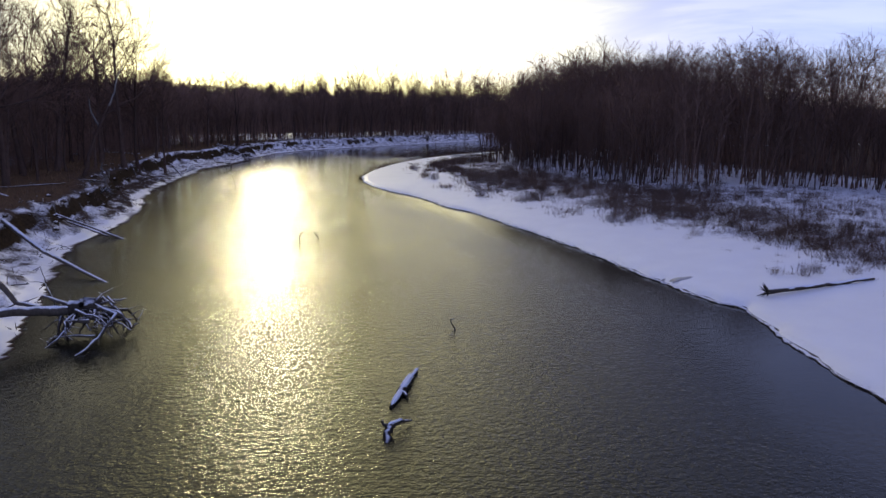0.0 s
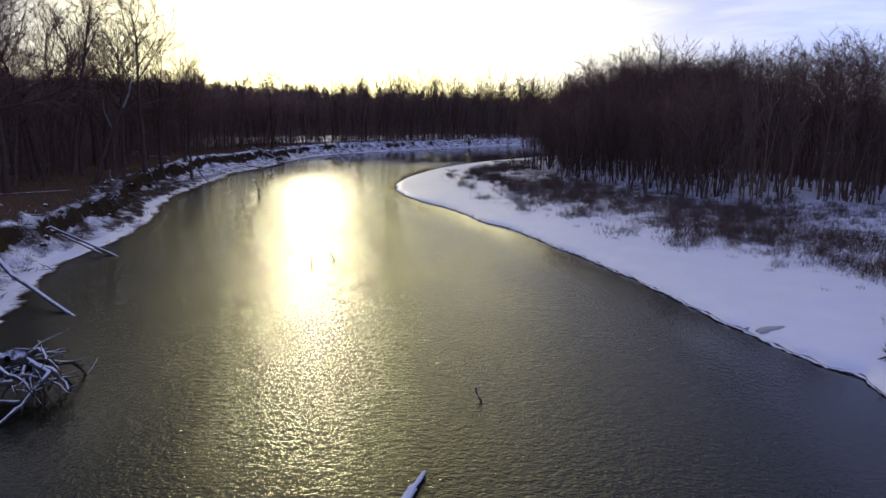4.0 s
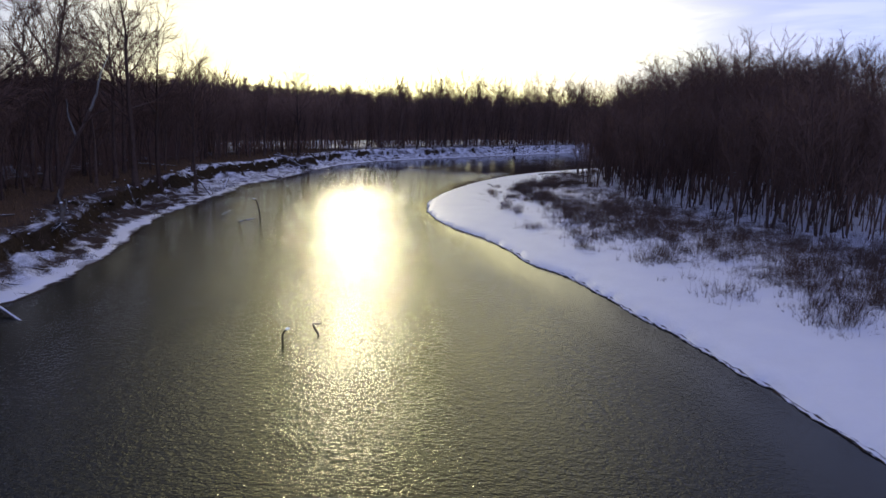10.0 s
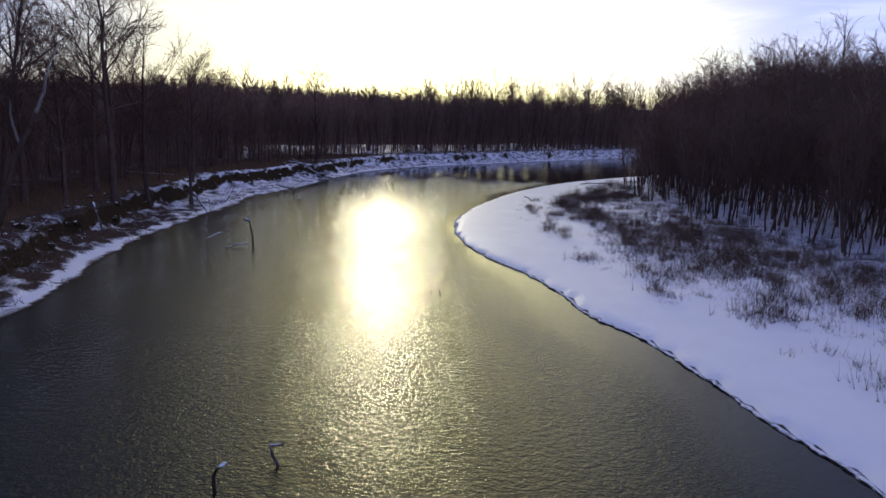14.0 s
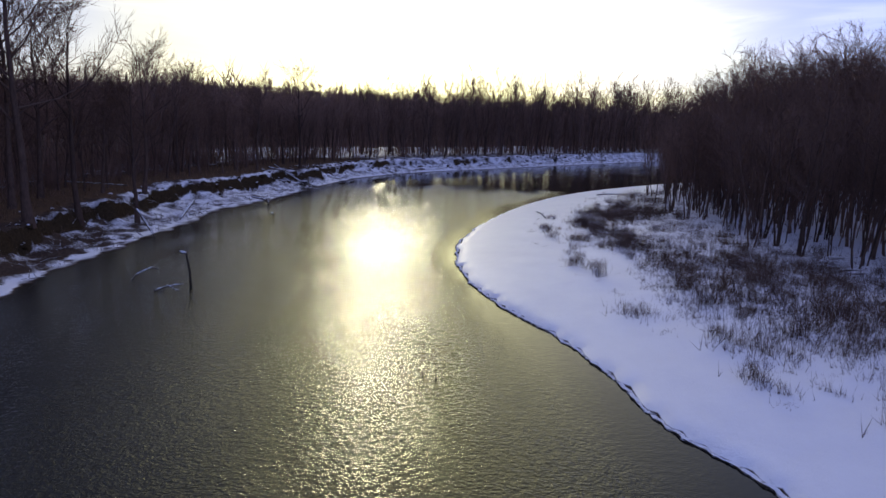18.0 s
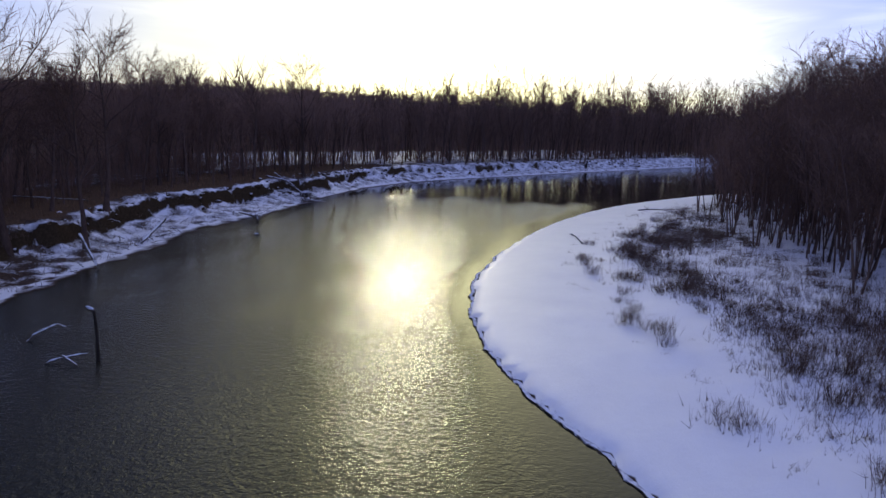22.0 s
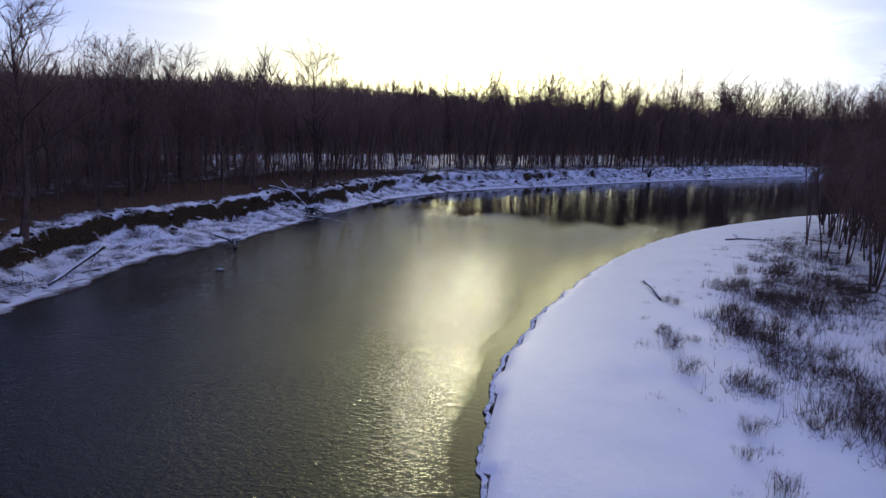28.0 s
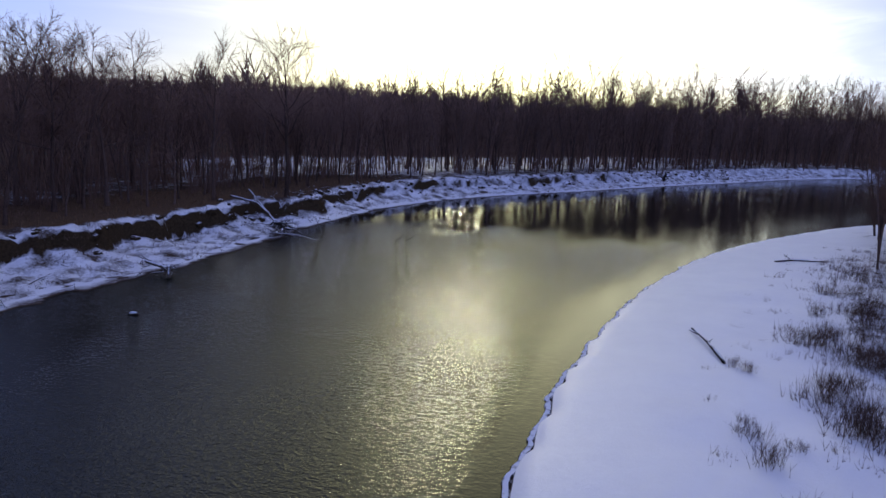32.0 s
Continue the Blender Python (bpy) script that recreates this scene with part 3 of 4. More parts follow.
def slim_tree(seed, tall, stems, boughs, twigs, twig=0.02):
    """A young riverside tree: one or more thin leaning stems with upswept twigs."""
    rng = random.Random(seed)
    wood, crown = Shape(), Shape()
    for s in range(stems):
        a = rng.uniform(0, 6.28)
        lean = Vector((math.cos(a) * rng.uniform(0.02, 0.2), math.sin(a) * rng.uniform(0.02, 0.2), 1))
        h = tall * rng.uniform(0.8, 1.05)
        base = Vector((math.cos(a) * 0.25 * (stems > 1), math.sin(a) * 0.25 * (stems > 1), -0.3))
        stem = bent(rng, base, lean, h, 7, 0.045, 0.035)
        r0 = rng.uniform(0.055, 0.1)
        wood.tube(stem, taper(r0, 0.02, 7), 5)
        for j in range(boughs):
            g = 0.34 + 0.65 * (j + rng.random()) / boughs
            m = min(int(g * 7), 6)
            q = stem[m].lerp(stem[m + 1], g * 7 - m)
            bd = turned(rng, stem[m + 1] - stem[m], 42)
            bl = h * (0.25 - 0.15 * g) * rng.uniform(0.6, 1.3) + 0.5
            bough = bent(rng, q, bd, bl, 3, 0.08, 0.07)
            crown.tube(bough, taper(max(0.03 * (1.25 - g), twig), twig * 0.7, 3), 3)
            for t in range(twigs):
                hh = 0.1 + 0.9 * (t + rng.random()) / twigs
                n = min(int(hh * 3), 2)
                u = bough[n].lerp(bough[n + 1], hh * 3 - n)
                crown.tube(bent(rng, u, turned(rng, bough[n + 1] - bough[n], 42), rng.uniform(0.6, 1.5), 1, 0.1, 0.1), [twig, 0.0], 3)
    return wood, crown


def as_arrays(shape):
    """Vertices and triangles of a shape as arrays, to be strewn in bulk."""
    tri = []
    for f in shape.f:
        for i in range(1, len(f) - 1):
            tri.append((f[0], f[i], f[i + 1]))
    return np.array(shape.v, np.float32), np.array(tri, np.int32)


def strewn(name, kinds, places, mat, label, category):
    """One joined mesh of many copies: places are rows of kind, x, y, z, turn, size, height factor."""
    vs, ts, off = [], [], 0
    for k, x, y, z, turn, size, hf in places:
        v, t = kinds[int(k)]
        c, s = math.cos(turn) * size, math.sin(turn) * size
        w = np.empty_like(v)
        w[:, 0] = v[:, 0] * c - v[:, 1] * s + x
        w[:, 1] = v[:, 0] * s + v[:, 1] * c + y
        w[:, 2] = v[:, 2] * size * hf + z
        vs.append(w)
        ts.append(t + off)
        off += len(v)
    if not vs:
        return None
    v, t = np.concatenate(vs), np.concatenate(ts)
    me = bpy.data.meshes.new(name)
    me.vertices.add(len(v))
    me.vertices.foreach_set("co", v.ravel())
    me.loops.add(t.size)
    me.loops.foreach_set("vertex_index", t.ravel())
    me.polygons.add(len(t))
    me.polygons.foreach_set("loop_start", np.arange(0, t.size, 3, dtype=np.int32))
    me.materials.append(mat)
    me.update()
    return tagged(new(name, me), label, category, kind="stuff")


def joined(shapes):
    s = Shape()
    for o in shapes:
        n = len(s.v)
        s.v += o.v
        s.f += [tuple(i + n for i in f) for f in o.f]
    return s


def tree_model(name, shapes, bark, label, category, group):
    e = thing(name, label, category, group)
    part("trunk", shapes[0], bark, e)
    part("crown", shapes[1], M_TWIG, e)
    return e


def plant(models, rng, spots, z_of=None):
    """Stands copies of the models on their spots (x, y, size); the first spots take the models themselves."""
    for i, (x, y, size) in enumerate(spots):
        m = models[i % len(models)]
        at = Matrix.LocRotScale((x, y, height(x, y)), Euler((0, 0, rng.uniform(0, 6.28))), (size, size, size))
        if i < len(models):
            m.matrix_basis = at
        else:
            c = copy_thing(m, Matrix.Identity(4))
            c.matrix_basis = at


rng = random.Random(11)
TALL = [tall_tree(100 + i, 22.5, 16, 9, 10, 0.34, 0.013, 0.02, 2, 3, 1.0, 1.25) for i in range(4)]
tall_models = [tree_model("bare_tree", s, M_BARK, "tall bare hardwood tree with grey-brown bark on the cut bank", "tree", "trees on the cut bank") for s in TALL]
left_spots = [(-42, 80, 1.1), (-47, 94, 1.15), (-47.2, 103.6, 1.2), (-49.8, 127.3, 1.0), (-50, 168, 0.8), (-50.4, 101, 1.2), (-48.7, 109, 1.05), (-46.7, 118.8, 1.1), (-41.2, 113.5, 1.28),
              (-42, 122.1, 1.02), (-46.3, 133.4, 0.66), (-44.1, 138.8, 0.9), (-50.6, 161.3, 0.76), (-55.3, 170.3, 0.8), (-43.4, 178, 0.8), (-37.5, 185.5, 0.92), (-58.1, 183.3, 0.85), (-56.9, 163.5, 0.85),
              (-39.5, 128.6, 0.8), (-52, 88, 1.0), (-54, 112, 1.08), (-57, 97, 1.15), (-54, 80, 1.0), (-53, 122, 0.95), (-43.5, 108, 0.7), (-61, 107, 1.1), (-46, 88, 0.75)]
plant(tall_models, rng, left_spots)


def scatter(rng, n, x0, x1, y0, y1, keep, gap, taken=()):
    """Random spots kept apart by gap."""
    spots, tries = [], 0
    grid = {}

    def cell(x, y):
        return int(x // gap), int(y // gap)
    for x, y in taken:
        grid.setdefault(cell(x, y), []).append((x, y))
    while len(spots) < n and tries < n * 40:
        m = 400
        xs, ys = np.array([rng.uniform(x0, x1) for _ in range(m)]), np.array([rng.uniform(y0, y1) for _ in range(m)])
        z, bare, strip, dr, dl = ground_at(xs, ys)
        ok = keep(xs, ys, dr, dl)
        for x, y, zz, good in zip(xs, ys, z, ok):
            tries += 1
            if not good or len(spots) >= n:
                continue
            cx, cy = cell(x, y)
            if any(math.hypot(x - a, y - b) < gap for i in (-1, 0, 1) for j in (-1, 0, 1) for a, b in grid.get((cx + i, cy + j), ())):
                continue
            grid.setdefault((cx, cy), []).append((x, y))
            spots.append((float(x), float(y), float(zz)))
    return spots


def rows_of(rng, spots, kinds, lo, hi):
    return [(rng.randrange(kinds), x, y, z, rng.uniform(0, 6.28), rng.uniform(lo, hi), rng.uniform(0.92, 1.1)) for x, y, z in spots]


# deeper woods behind the cut bank
MID = [tall_tree(200 + i, 20.5, 12, 6, 7, 0.22, 0.0085, 0.046, 1, 2, 0.42, 0.5) for i in range(4)]
mid_models = [tree_model("bare_tree", s, M_BARK, "bare hardwood tree with a narrow crown in snowy woods", "tree", "woods on the far bank") for s in MID]
near_wood = scatter(rng, 120, -85, -40, 60, 205, lambda x, y, dr, dl: (dl > 11) & (dl < 36), 2.8, [(a, b) for a, b, c in left_spots])
plant(mid_models, rng, [(x, y, rng.uniform(0.55, 0.82)) for x, y, z in near_wood])
far_bank = scatter(rng, 230, -60, 140, 196, 420, lambda x, y, dr, dl: (dl > 8.5) & (dl < 26) & (y > 196), 2.4)
plant([copy_thing(m, Matrix.Identity(4)) for m in mid_models], rng, [(x, y, rng.uniform(0.8, 1.0) * float(np.interp(x, [-36, -4], [0.72, 1.0]))) for x, y, z in far_bank])
mid_kinds = [as_arrays(joined(s)) for s in [tall_tree(260 + i, 20.5, 12, 4, 6, 0.25, 0.0085, 0.06, 1, 2, 0.45, 0.55) for i in range(3)]]
deep_left = scatter(rng, 100, -160, -45, 30, 225, lambda x, y, dr, dl: (dl > 16) & (dl < 95), 3.5)
deep_north = scatter(rng, 250, -85, 190, 215, 520, lambda x, y, dr, dl: (dl > 18) & (dl < 75) & (x > -46), 2.8)
strewn("woods_beyond_bank", mid_kinds, rows_of(rng, deep_left, 3, 0.5, 0.72) + [(k, x, y, z, a, b * float(np.interp(x, [-45, -15, 40, 110], [0.64, 1.0, 1.02, 1.25])), c) for k, x, y, z, a, b, c in rows_of(rng, deep_north, 3, 1.12, 1.42)], M_TWIG, "dense leafless brown woods on the flood plain", "woods")

# the tall tree that stands above the far woods
crown_tree = tree_model("bare_tree", tall_tree(77, 28.5, 12, 7, 7, 0.4, 0.01, 0.035), M_BARK, "tall spreading bare tree rising above the woods", "tree", "woods on the far bank")
crown_tree.matrix_basis = pose(43.8, 354.8, height(43.8, 354.8), 0, 0, 40)

# young dense wood on the inside of the bend


def in_right_wood(x, y, a, b):
    edge = np.interp(y, [r[0] for r in RIGHT_EDGE], [r[1] for r in RIGHT_EDGE])
    d = x - edge + 1.2 * wobble(x, y, 9, 21)
    return (d > a) & (d < b)


SLIM = [slim_tree(300 + i, 12.5, (1, 2, 3, 4, 2)[i], 20, 8, 0.021) for i in range(5)]
slim_models = [tree_model("slim_tree", s, M_BARK, "slender leafless riverside tree with dark upright stems", "tree", "young wood inside the bend") for s in SLIM]
front = scatter(rng, 230, 22, 85, 60, 225, lambda x, y, dr, dl: in_right_wood(x, y, 0, 13) & (dr > 7), 1.6)
plant(slim_models, rng, [(x, y, rng.uniform(0.8, 1.2)) for x, y, z in front])
slim_kinds = [as_arrays(joined(s)) for s in [tall_tree(340 + i, 18.3, 14, 5, 9, 0.38, 0.006, 0.054, 1, 2, 0.34, 0.95) for i in range(4)]]
behind = scatter(rng, 320, 26, 150, 40, 250, lambda x, y, dr, dl: in_right_wood(x, y, 5, 50) & (dr > 9), 2.2)
strewn("young_woods", slim_kinds, [(k, x, y, z, a, b * float(np.interp(wood_depth(x, y), [4, 16], [0.8, 1.12])) * float(np.interp(y, [120, 175], [1.0, 1.2])), c) for k, x, y, z, a, b, c in rows_of(rng, behind, 4, 0.92, 1.04)], M_TWIG, "dense leafless young woods on snowy ground", "woods")

# far woods on the plain and the ridge
far_shapes = []
for i in range(4):
    r2, s = random.Random(400 + i), Shape()
    s.tube([Vector((0, 0, 0)), Vector((0.2, 0, 9))], [0.3, 0.0], 3)
    for j in range(46):
        h = r2.uniform(2.5, 10.0)
        p = Vector((r2.gauss(0, 0.5), r2.gauss(0, 0.5), h))
        d = turned(r2, Vector((0, 0, 1)), 30)
        s.tube([p, p + d * r2.uniform(3.0, 6.0) * (1.15 - h / 20)], [0.1, 0.0], 3)
    far_shapes.append(as_arrays(s))
ridge_shapes = []
for i in range(4):
    r2, s = random.Random(420 + i), Shape()
    for j in range(26):
        h = r2.uniform(-2.5, 7.5)
        p = Vector((r2.gauss(0, 3.0), r2.gauss(0, 3.0), h))
        s.tube([p, p + turned(r2, Vector((0, 0, 1)), 26) * r2.uniform(3.0, 5.5)], [0.24, 0.0], 3)
    ridge_shapes.append(as_arrays(s))
far_plain = scatter(rng, 650, -350, 420, 250, 760, lambda x, y, dr, dl: ((dl > 66) | (dr > 75)), 5.0)
far_left = scatter(rng, 800, -460, -70, -20, 480, lambda x, y, dr, dl: dl > 75, 5.0)
slope = scatter(rng, 1300, -900, 420, 380, 980, lambda x, y, dr, dl: (np.hypot(x, y - 40) > 420) & (np.hypot(x, y - 40) < 830) & (dl > 60), 7.0)
brow = scatter(rng, 1900, -1000, 480, 380, 1100, lambda x, y, dr, dl: (np.hypot(x, y - 40) > 830) & (np.hypot(x, y - 40) < 985) & (dl > 60), 4.0)
strewn("far_woods", far_shapes, rows_of(rng, far_plain, 4, 1.6, 2.1) + rows_of(rng, far_left, 4, 0.75, 1.05), M_TWIG, "distant leafless woods on the snowy plain", "woods")
strewn("ridge_woods", ridge_shapes, rows_of(rng, slope, 4, 0.95, 1.2) + rows_of(rng, brow, 4, 0.72, 0.88), M_TWIG, "unbroken leafless woods on a low dark ridge", "woods")

# saplings and brush between the trunks behind the cut bank
thickets = []
for i in range(4):
    r2, s = random.Random(450 + i), Shape()
    for j in range(17):
        a, r = r2.uniform(0, 6.28), r2.uniform(0, 1.1)
        p = Vector((math.cos(a) * r, math.sin(a) * r, -0.2))
        d = turned(r2, Vector((0, 0, 1)), 20)
        q = p + d * r2.uniform(1.2, 3.6)
        s.tube([p, q], [0.03, 0.014], 3, closed_tip=False)
        for k in range(3):
            u = p.lerp(q, r2.uniform(0.3, 1.0))
            s.tube([u, u + turned(r2, d, 34) * r2.uniform(0.6, 1.5)], [0.016, 0.0], 3)
    thickets.append(as_arrays(s))
poles = []
for i in range(4):
    r2, s = random.Random(470 + i), Shape()
    for j in range(5):
        a, r = r2.uniform(0, 6.28), r2.uniform(0.2, 1.2)
        p = Vector((math.cos(a) * r, math.sin(a) * r, -0.2))
        d = turned(r2, Vector((0, 0, 1)), 9)
        q = p + d * r2.uniform(7.5, 11.0)
        s.tube([p, q], [0.06, 0.02], 3, closed_tip=False)
        for k in range(15):
            u = p.lerp(q, r2.uniform(0.5, 1.0))
            s.tube([u, u + turned(r2, d, 36) * r2.uniform(1.2, 2.6)], [0.04, 0.0], 3)
    poles.append(as_arrays(s))
under = scatter(rng, 420, -110, -38, 55, 222, lambda x, y, dr, dl: (dl > 16) & (dl < 48), 1.4)
far_under = scatter(rng, 120, -60, 140, 200, 430, lambda x, y, dr, dl: (dl > 55) & (dl < 75), 1.8)
willow = scatter(rng, 620, 26, 150, 40, 250, lambda x, y, dr, dl: in_right_wood(x, y, 8, 62) & (dr > 9), 1.8)
north_poles = scatter(rng, 260, -60, 140, 205, 430, lambda x, y, dr, dl: (dl > 12) & (dl < 40), 1.8)
west_poles = scatter(rng, 260, -110, -38, 50, 225, lambda x, y, dr, dl: (dl > 21) & (dl < 60), 2.0)
strewn("young_bank_woods", poles, rows_of(rng, north_poles, 4, 1.25, 1.7) + rows_of(rng, west_poles, 4, 1.0, 1.5), M_TWIG, "crowded leafless young trees behind the cut bank", "woods")
strewn("willow_thicket", poles, rows_of(rng, willow, 4, 1.0, 1.5), M_TWIG, "dense leafless willow thicket inside the young wood", "thicket")
strewn("undergrowth", thickets, rows_of(rng, under, 4, 0.6, 1.35) + rows_of(rng, far_under, 4, 1.2, 2.2), M_TWIG, "leafless brown saplings and brush under bare trees", "undergrowth")


# ---- driftwood and snags in the river ----
def V(*a):
    return Vector(a)


def limb_part(name, pts, r0, r1, mat, parent, rng, sides=8, label="", n=6, wander=0.05, tip=False):
    """A wooden limb through the given points, uneven along its length."""
    line = []
    for a, b in zip(pts[:-1], pts[1:]):
        for k in range(n):
            line.append(a.lerp(b, k / n) + V(rng.gauss(0, 1), rng.gauss(0, 1), rng.gauss(0, 1)) * wander * r0 * 4 * (0 < k))
    line.append(pts[-1])
    m = len(line) - 1
    s = Shape()
    s.tube(line, [(r0 + (r1 - r0) * i / m) * rng.uniform(0.9, 1.12) for i in range(m + 1)], sides, tip, True)
    return part(name, s, mat, parent, label)


def snow_strip(parent, a, b, r, rng, n=8, share=(0.05, 0.95)):
    """A ridge of snow that lies along the top of a log from a to b."""
    s = Shape()
    side = (b - a).cross(V(0, 0, 1)).normalized()
    for i in range(n + 1):
        f = share[0] + (share[1] - share[0]) * i / n
        p = a.lerp(b, f)
        w = r * (0.95 if 0 < i < n else 0.3) * rng.uniform(0.8, 1.1)
        h = r * (1.35 if 0 < i < n else 0.8) * rng.uniform(0.93, 1.1)
        for o, z in ((-w, 0.45 * r), (-0.6 * w, 0.85 * h), (0, h), (0.6 * w, 0.85 * h), (w, 0.45 * r)):
            s.v.append(tuple(p + side * o + V(0, 0, z)))
    for i in range(n):
        for k in range(4):
            a0 = i * 5 + k
            s.f.append((a0, a0 + 1, a0 + 6, a0 + 5))
        s.f.append((i * 5, i * 5 + 5, i * 5 + 9, i * 5 + 4))
    s.f += [(0, 4, 3, 2, 1), tuple(n * 5 + k for k in range(5))]
    return part("snow_cap", s, M_SNOW, parent, "smooth ridge of white snow")


rng = random.Random(31)
log = thing("drift_log", "snow-capped forked drift log afloat in the river", "log")
limb_part("stem", [V(-0.62, 26.6, 0.02), V(-0.4, 27.3, 0.08), V(-0.1, 28.1, 0.1)], 0.07, 0.19, M_WETWOOD, log, rng, 9, wander=0.02)
limb_part("stem", [V(-0.1, 28.1, 0.1), V(0.35, 29.4, 0.1), V(0.8, 30.8, 0.03)], 0.19, 0.02, M_WETWOOD, log, rng, 9, wander=0.02, tip=True)
limb_part("root_stub", [V(-0.15, 27.9, 0.1), V(0.1, 27.5, 0.08)], 0.12, 0.06, M_WETWOOD, log, rng)
snow_strip(log, V(-0.6, 26.65, 0.03), V(-0.1, 28.1, 0.13), 0.13, rng, 6)
snow_strip(log, V(-0.16, 27.9, 0.13), V(0.4, 29.6, 0.12), 0.17, rng, 8)
snow_strip(log, V(0.3, 29.3, 0.13), V(0.76, 30.65, 0.05), 0.09, rng, 6)

stub = thing("drift_branch", "short forked dark drift branch with a snow cap", "branch")
limb_part("stem", [V(-0.85, 23.7, -0.15), V(-0.75, 24.5, 0.25)], 0.16, 0.14, M_WETWOOD, stub, rng)
limb_part("fork", [V(-0.75, 24.5, 0.25), V(-0.3, 24.8, 0.3), V(0.15, 25.25, 0.12)], 0.12, 0.03, M_WETWOOD, stub, rng)
limb_part("fork", [V(-0.75, 24.5, 0.25), V(-1.0, 24.75, 0.35)], 0.1, 0.05, M_WETWOOD, stub, rng)
snow_strip(stub, V(-0.8, 24.45, 0.33), V(-0.2, 24.85, 0.34), 0.08, rng, 5)


def snag(name, base, tip_list, r, label, cap=True):
    """A sunken branch that stands out of the water."""
    e = thing(name, label, "snag", "snags in the river")
    limb_part("stem", [V(base[0], base[1], -0.5), V(*base, 0.05)] + [V(*p) for p in tip_list], r, r * 0.6, M_WETWOOD, e, rng, 7, n=3)
    if cap:
        p = V(*tip_list[-1])
        q = V(*tip_list[-2]) if len(tip_list) > 1 else p + V(0.1, 0, 0)
        snow_strip(e, p, q, r * 1.1, rng, 4)
    return e


snag("snag", (-7.95, 62.0), [(-8.0, 62.1, 0.6), (-7.88, 62.2, 0.8), (-7.65, 62.4, 0.88)], 0.07, "dark upright snag with a snowy tip in the river")
snag("snag", (-6.4, 63.9), [(-6.7, 64.2, 0.35), (-6.85, 64.45, 0.55), (-6.4, 64.7, 0.46)], 0.07, "dark hooked snag bent over the river", False)
snag("snag", (3.15, 36.2), [(2.98, 36.45, 0.3), (2.95, 36.55, 0.48), (3.12, 36.6, 0.52)], 0.045, "small dark hooked twig above the river", False)
snag("snag", (-3.15, 89.7), [(-3.2, 89.75, 0.16), (-3.22, 89.8, 0.26)], 0.05, "thin dark stick standing in the river", False)
snag("snag", (-2.45, 89.4), [(-2.5, 89.45, 0.18), (-2.6, 89.5, 0.3)], 0.05, "thin dark stick standing in the river", False)

top = thing("sunken_treetop", "sunken treetop with bare snow-dusted branches above the river", "snag", "snags in the river")
limb_part("bough", [V(-21.8, 103.6, -0.4), V(-22.0, 104.0, 1.1), V(-22.5, 104.6, 2.5)], 0.11, 0.06, M_WETWOOD, top, rng)
limb_part("bough", [V(-22.5, 104.6, 2.45), V(-23.2, 104.9, 2.55)], 0.1, 0.06, M_DRIFT, top, rng)
limb_part("bough", [V(-27.6, 105.6, -0.2), V(-26.9, 106.1, 0.6), V(-26.2, 106.6, 0.85), V(-25.8, 106.8, 0.62)], 0.07, 0.045, M_DRIFT, top, rng)
limb_part("bough", [V(-24.2, 102.8, 0.0), V(-23.3, 103.1, 0.3), V(-22.3, 103.6, 0.42)], 0.065, 0.035, M_DRIFT, top, rng)
limb_part("bough", [V(-23.4, 103.1, 0.4), V(-22.2, 102.6, 0.1)], 0.05, 0.03, M_DRIFT, top, rng)
snow_strip(top, V(-27.3, 105.8, 0.3), V(-26.2, 106.6, 0.86), 0.07, rng)
snow_strip(top, V(-24.1, 102.85, 0.1), V(-22.5, 103.5, 0.42), 0.06, rng)
snow_strip(top, V(-22.5, 104.6, 2.5), V(-23.15, 104.88, 2.58), 0.09, rng, 4)

chip = thing("drift_log", "small snow-capped block of wood afloat near the bank", "log")
limb_part("stem", [V(-29.2, 143.05, 0.03), V(-28.6, 143.2, 0.05)], 0.08, 0.06, M_WETWOOD, chip, rng)
snow_strip(chip, V(-29.15, 143.06, 0.06), V(-28.65, 143.19, 0.07), 0.12, rng, 4)
for bx, by in ((-20.4, 176.6), (-19.3, 177.0)):
    snag("snag", (bx, by), [(bx + 0.5, by + 0.2, 0.3), (bx + 0.9, by + 0.5, 0.75)], 0.07, "bare twiggy branch rising from the river", False)


# ---- fallen logs and roots on the cut bank ----
def fallen_log(name, pts, r0, r1, label, branches=0, snow=True):
    e = thing(name, label, "log", "fallen logs on the bank")
    limb_part("stem", [V(*p) for p in pts], r0, r1, M_DRIFT, e, rng, 9, n=5, wander=0.03)
    if snow:
        snow_strip(e, V(*pts[0]), V(*pts[1]), r0 * 0.8, rng, 10)
    for i in range(branches):
        f = rng.uniform(0.1, 0.9)
        a, b = V(*pts[0]), V(*pts[1])
        p = a.lerp(b, f)
        d = turned(rng, b - a, 50)
        limb_part("bough", [p, p + d * rng.uniform(0.6, 1.6)], r1 * 0.5, 0.015, M_DRIFT, e, rng, 5, n=3, tip=True)
    return e


fallen_log("fallen_log", [(-31.2, 58.2, 2.75), (-25.6, 52.6, 1.25), (-18.9, 47.6, -0.25)], 0.18, 0.12, "snow-dusted grey log slanting from the bank into the river")
fallen_log("fallen_log", [(-40.0, 73.6, 3.3), (-32.5, 69.3, 1.75), (-23.4, 64.2, -0.3)], 0.14, 0.1, "long thin grey log slanting from the bank into the river")
fallen_log("fallen_log", [(-30.9, 68.6, 1.0), (-28.5, 66.6, 0.75), (-25.4, 64.3, 0.25)], 0.1, 0.08, "thin dark log resting below a longer one", 2)
fallen_log("fallen_log", [(-36.5, 60.0, 3.2), (-32.2, 58.8, 2.6)], 0.14, 0.1, "short grey log with snow on the bank's edge")
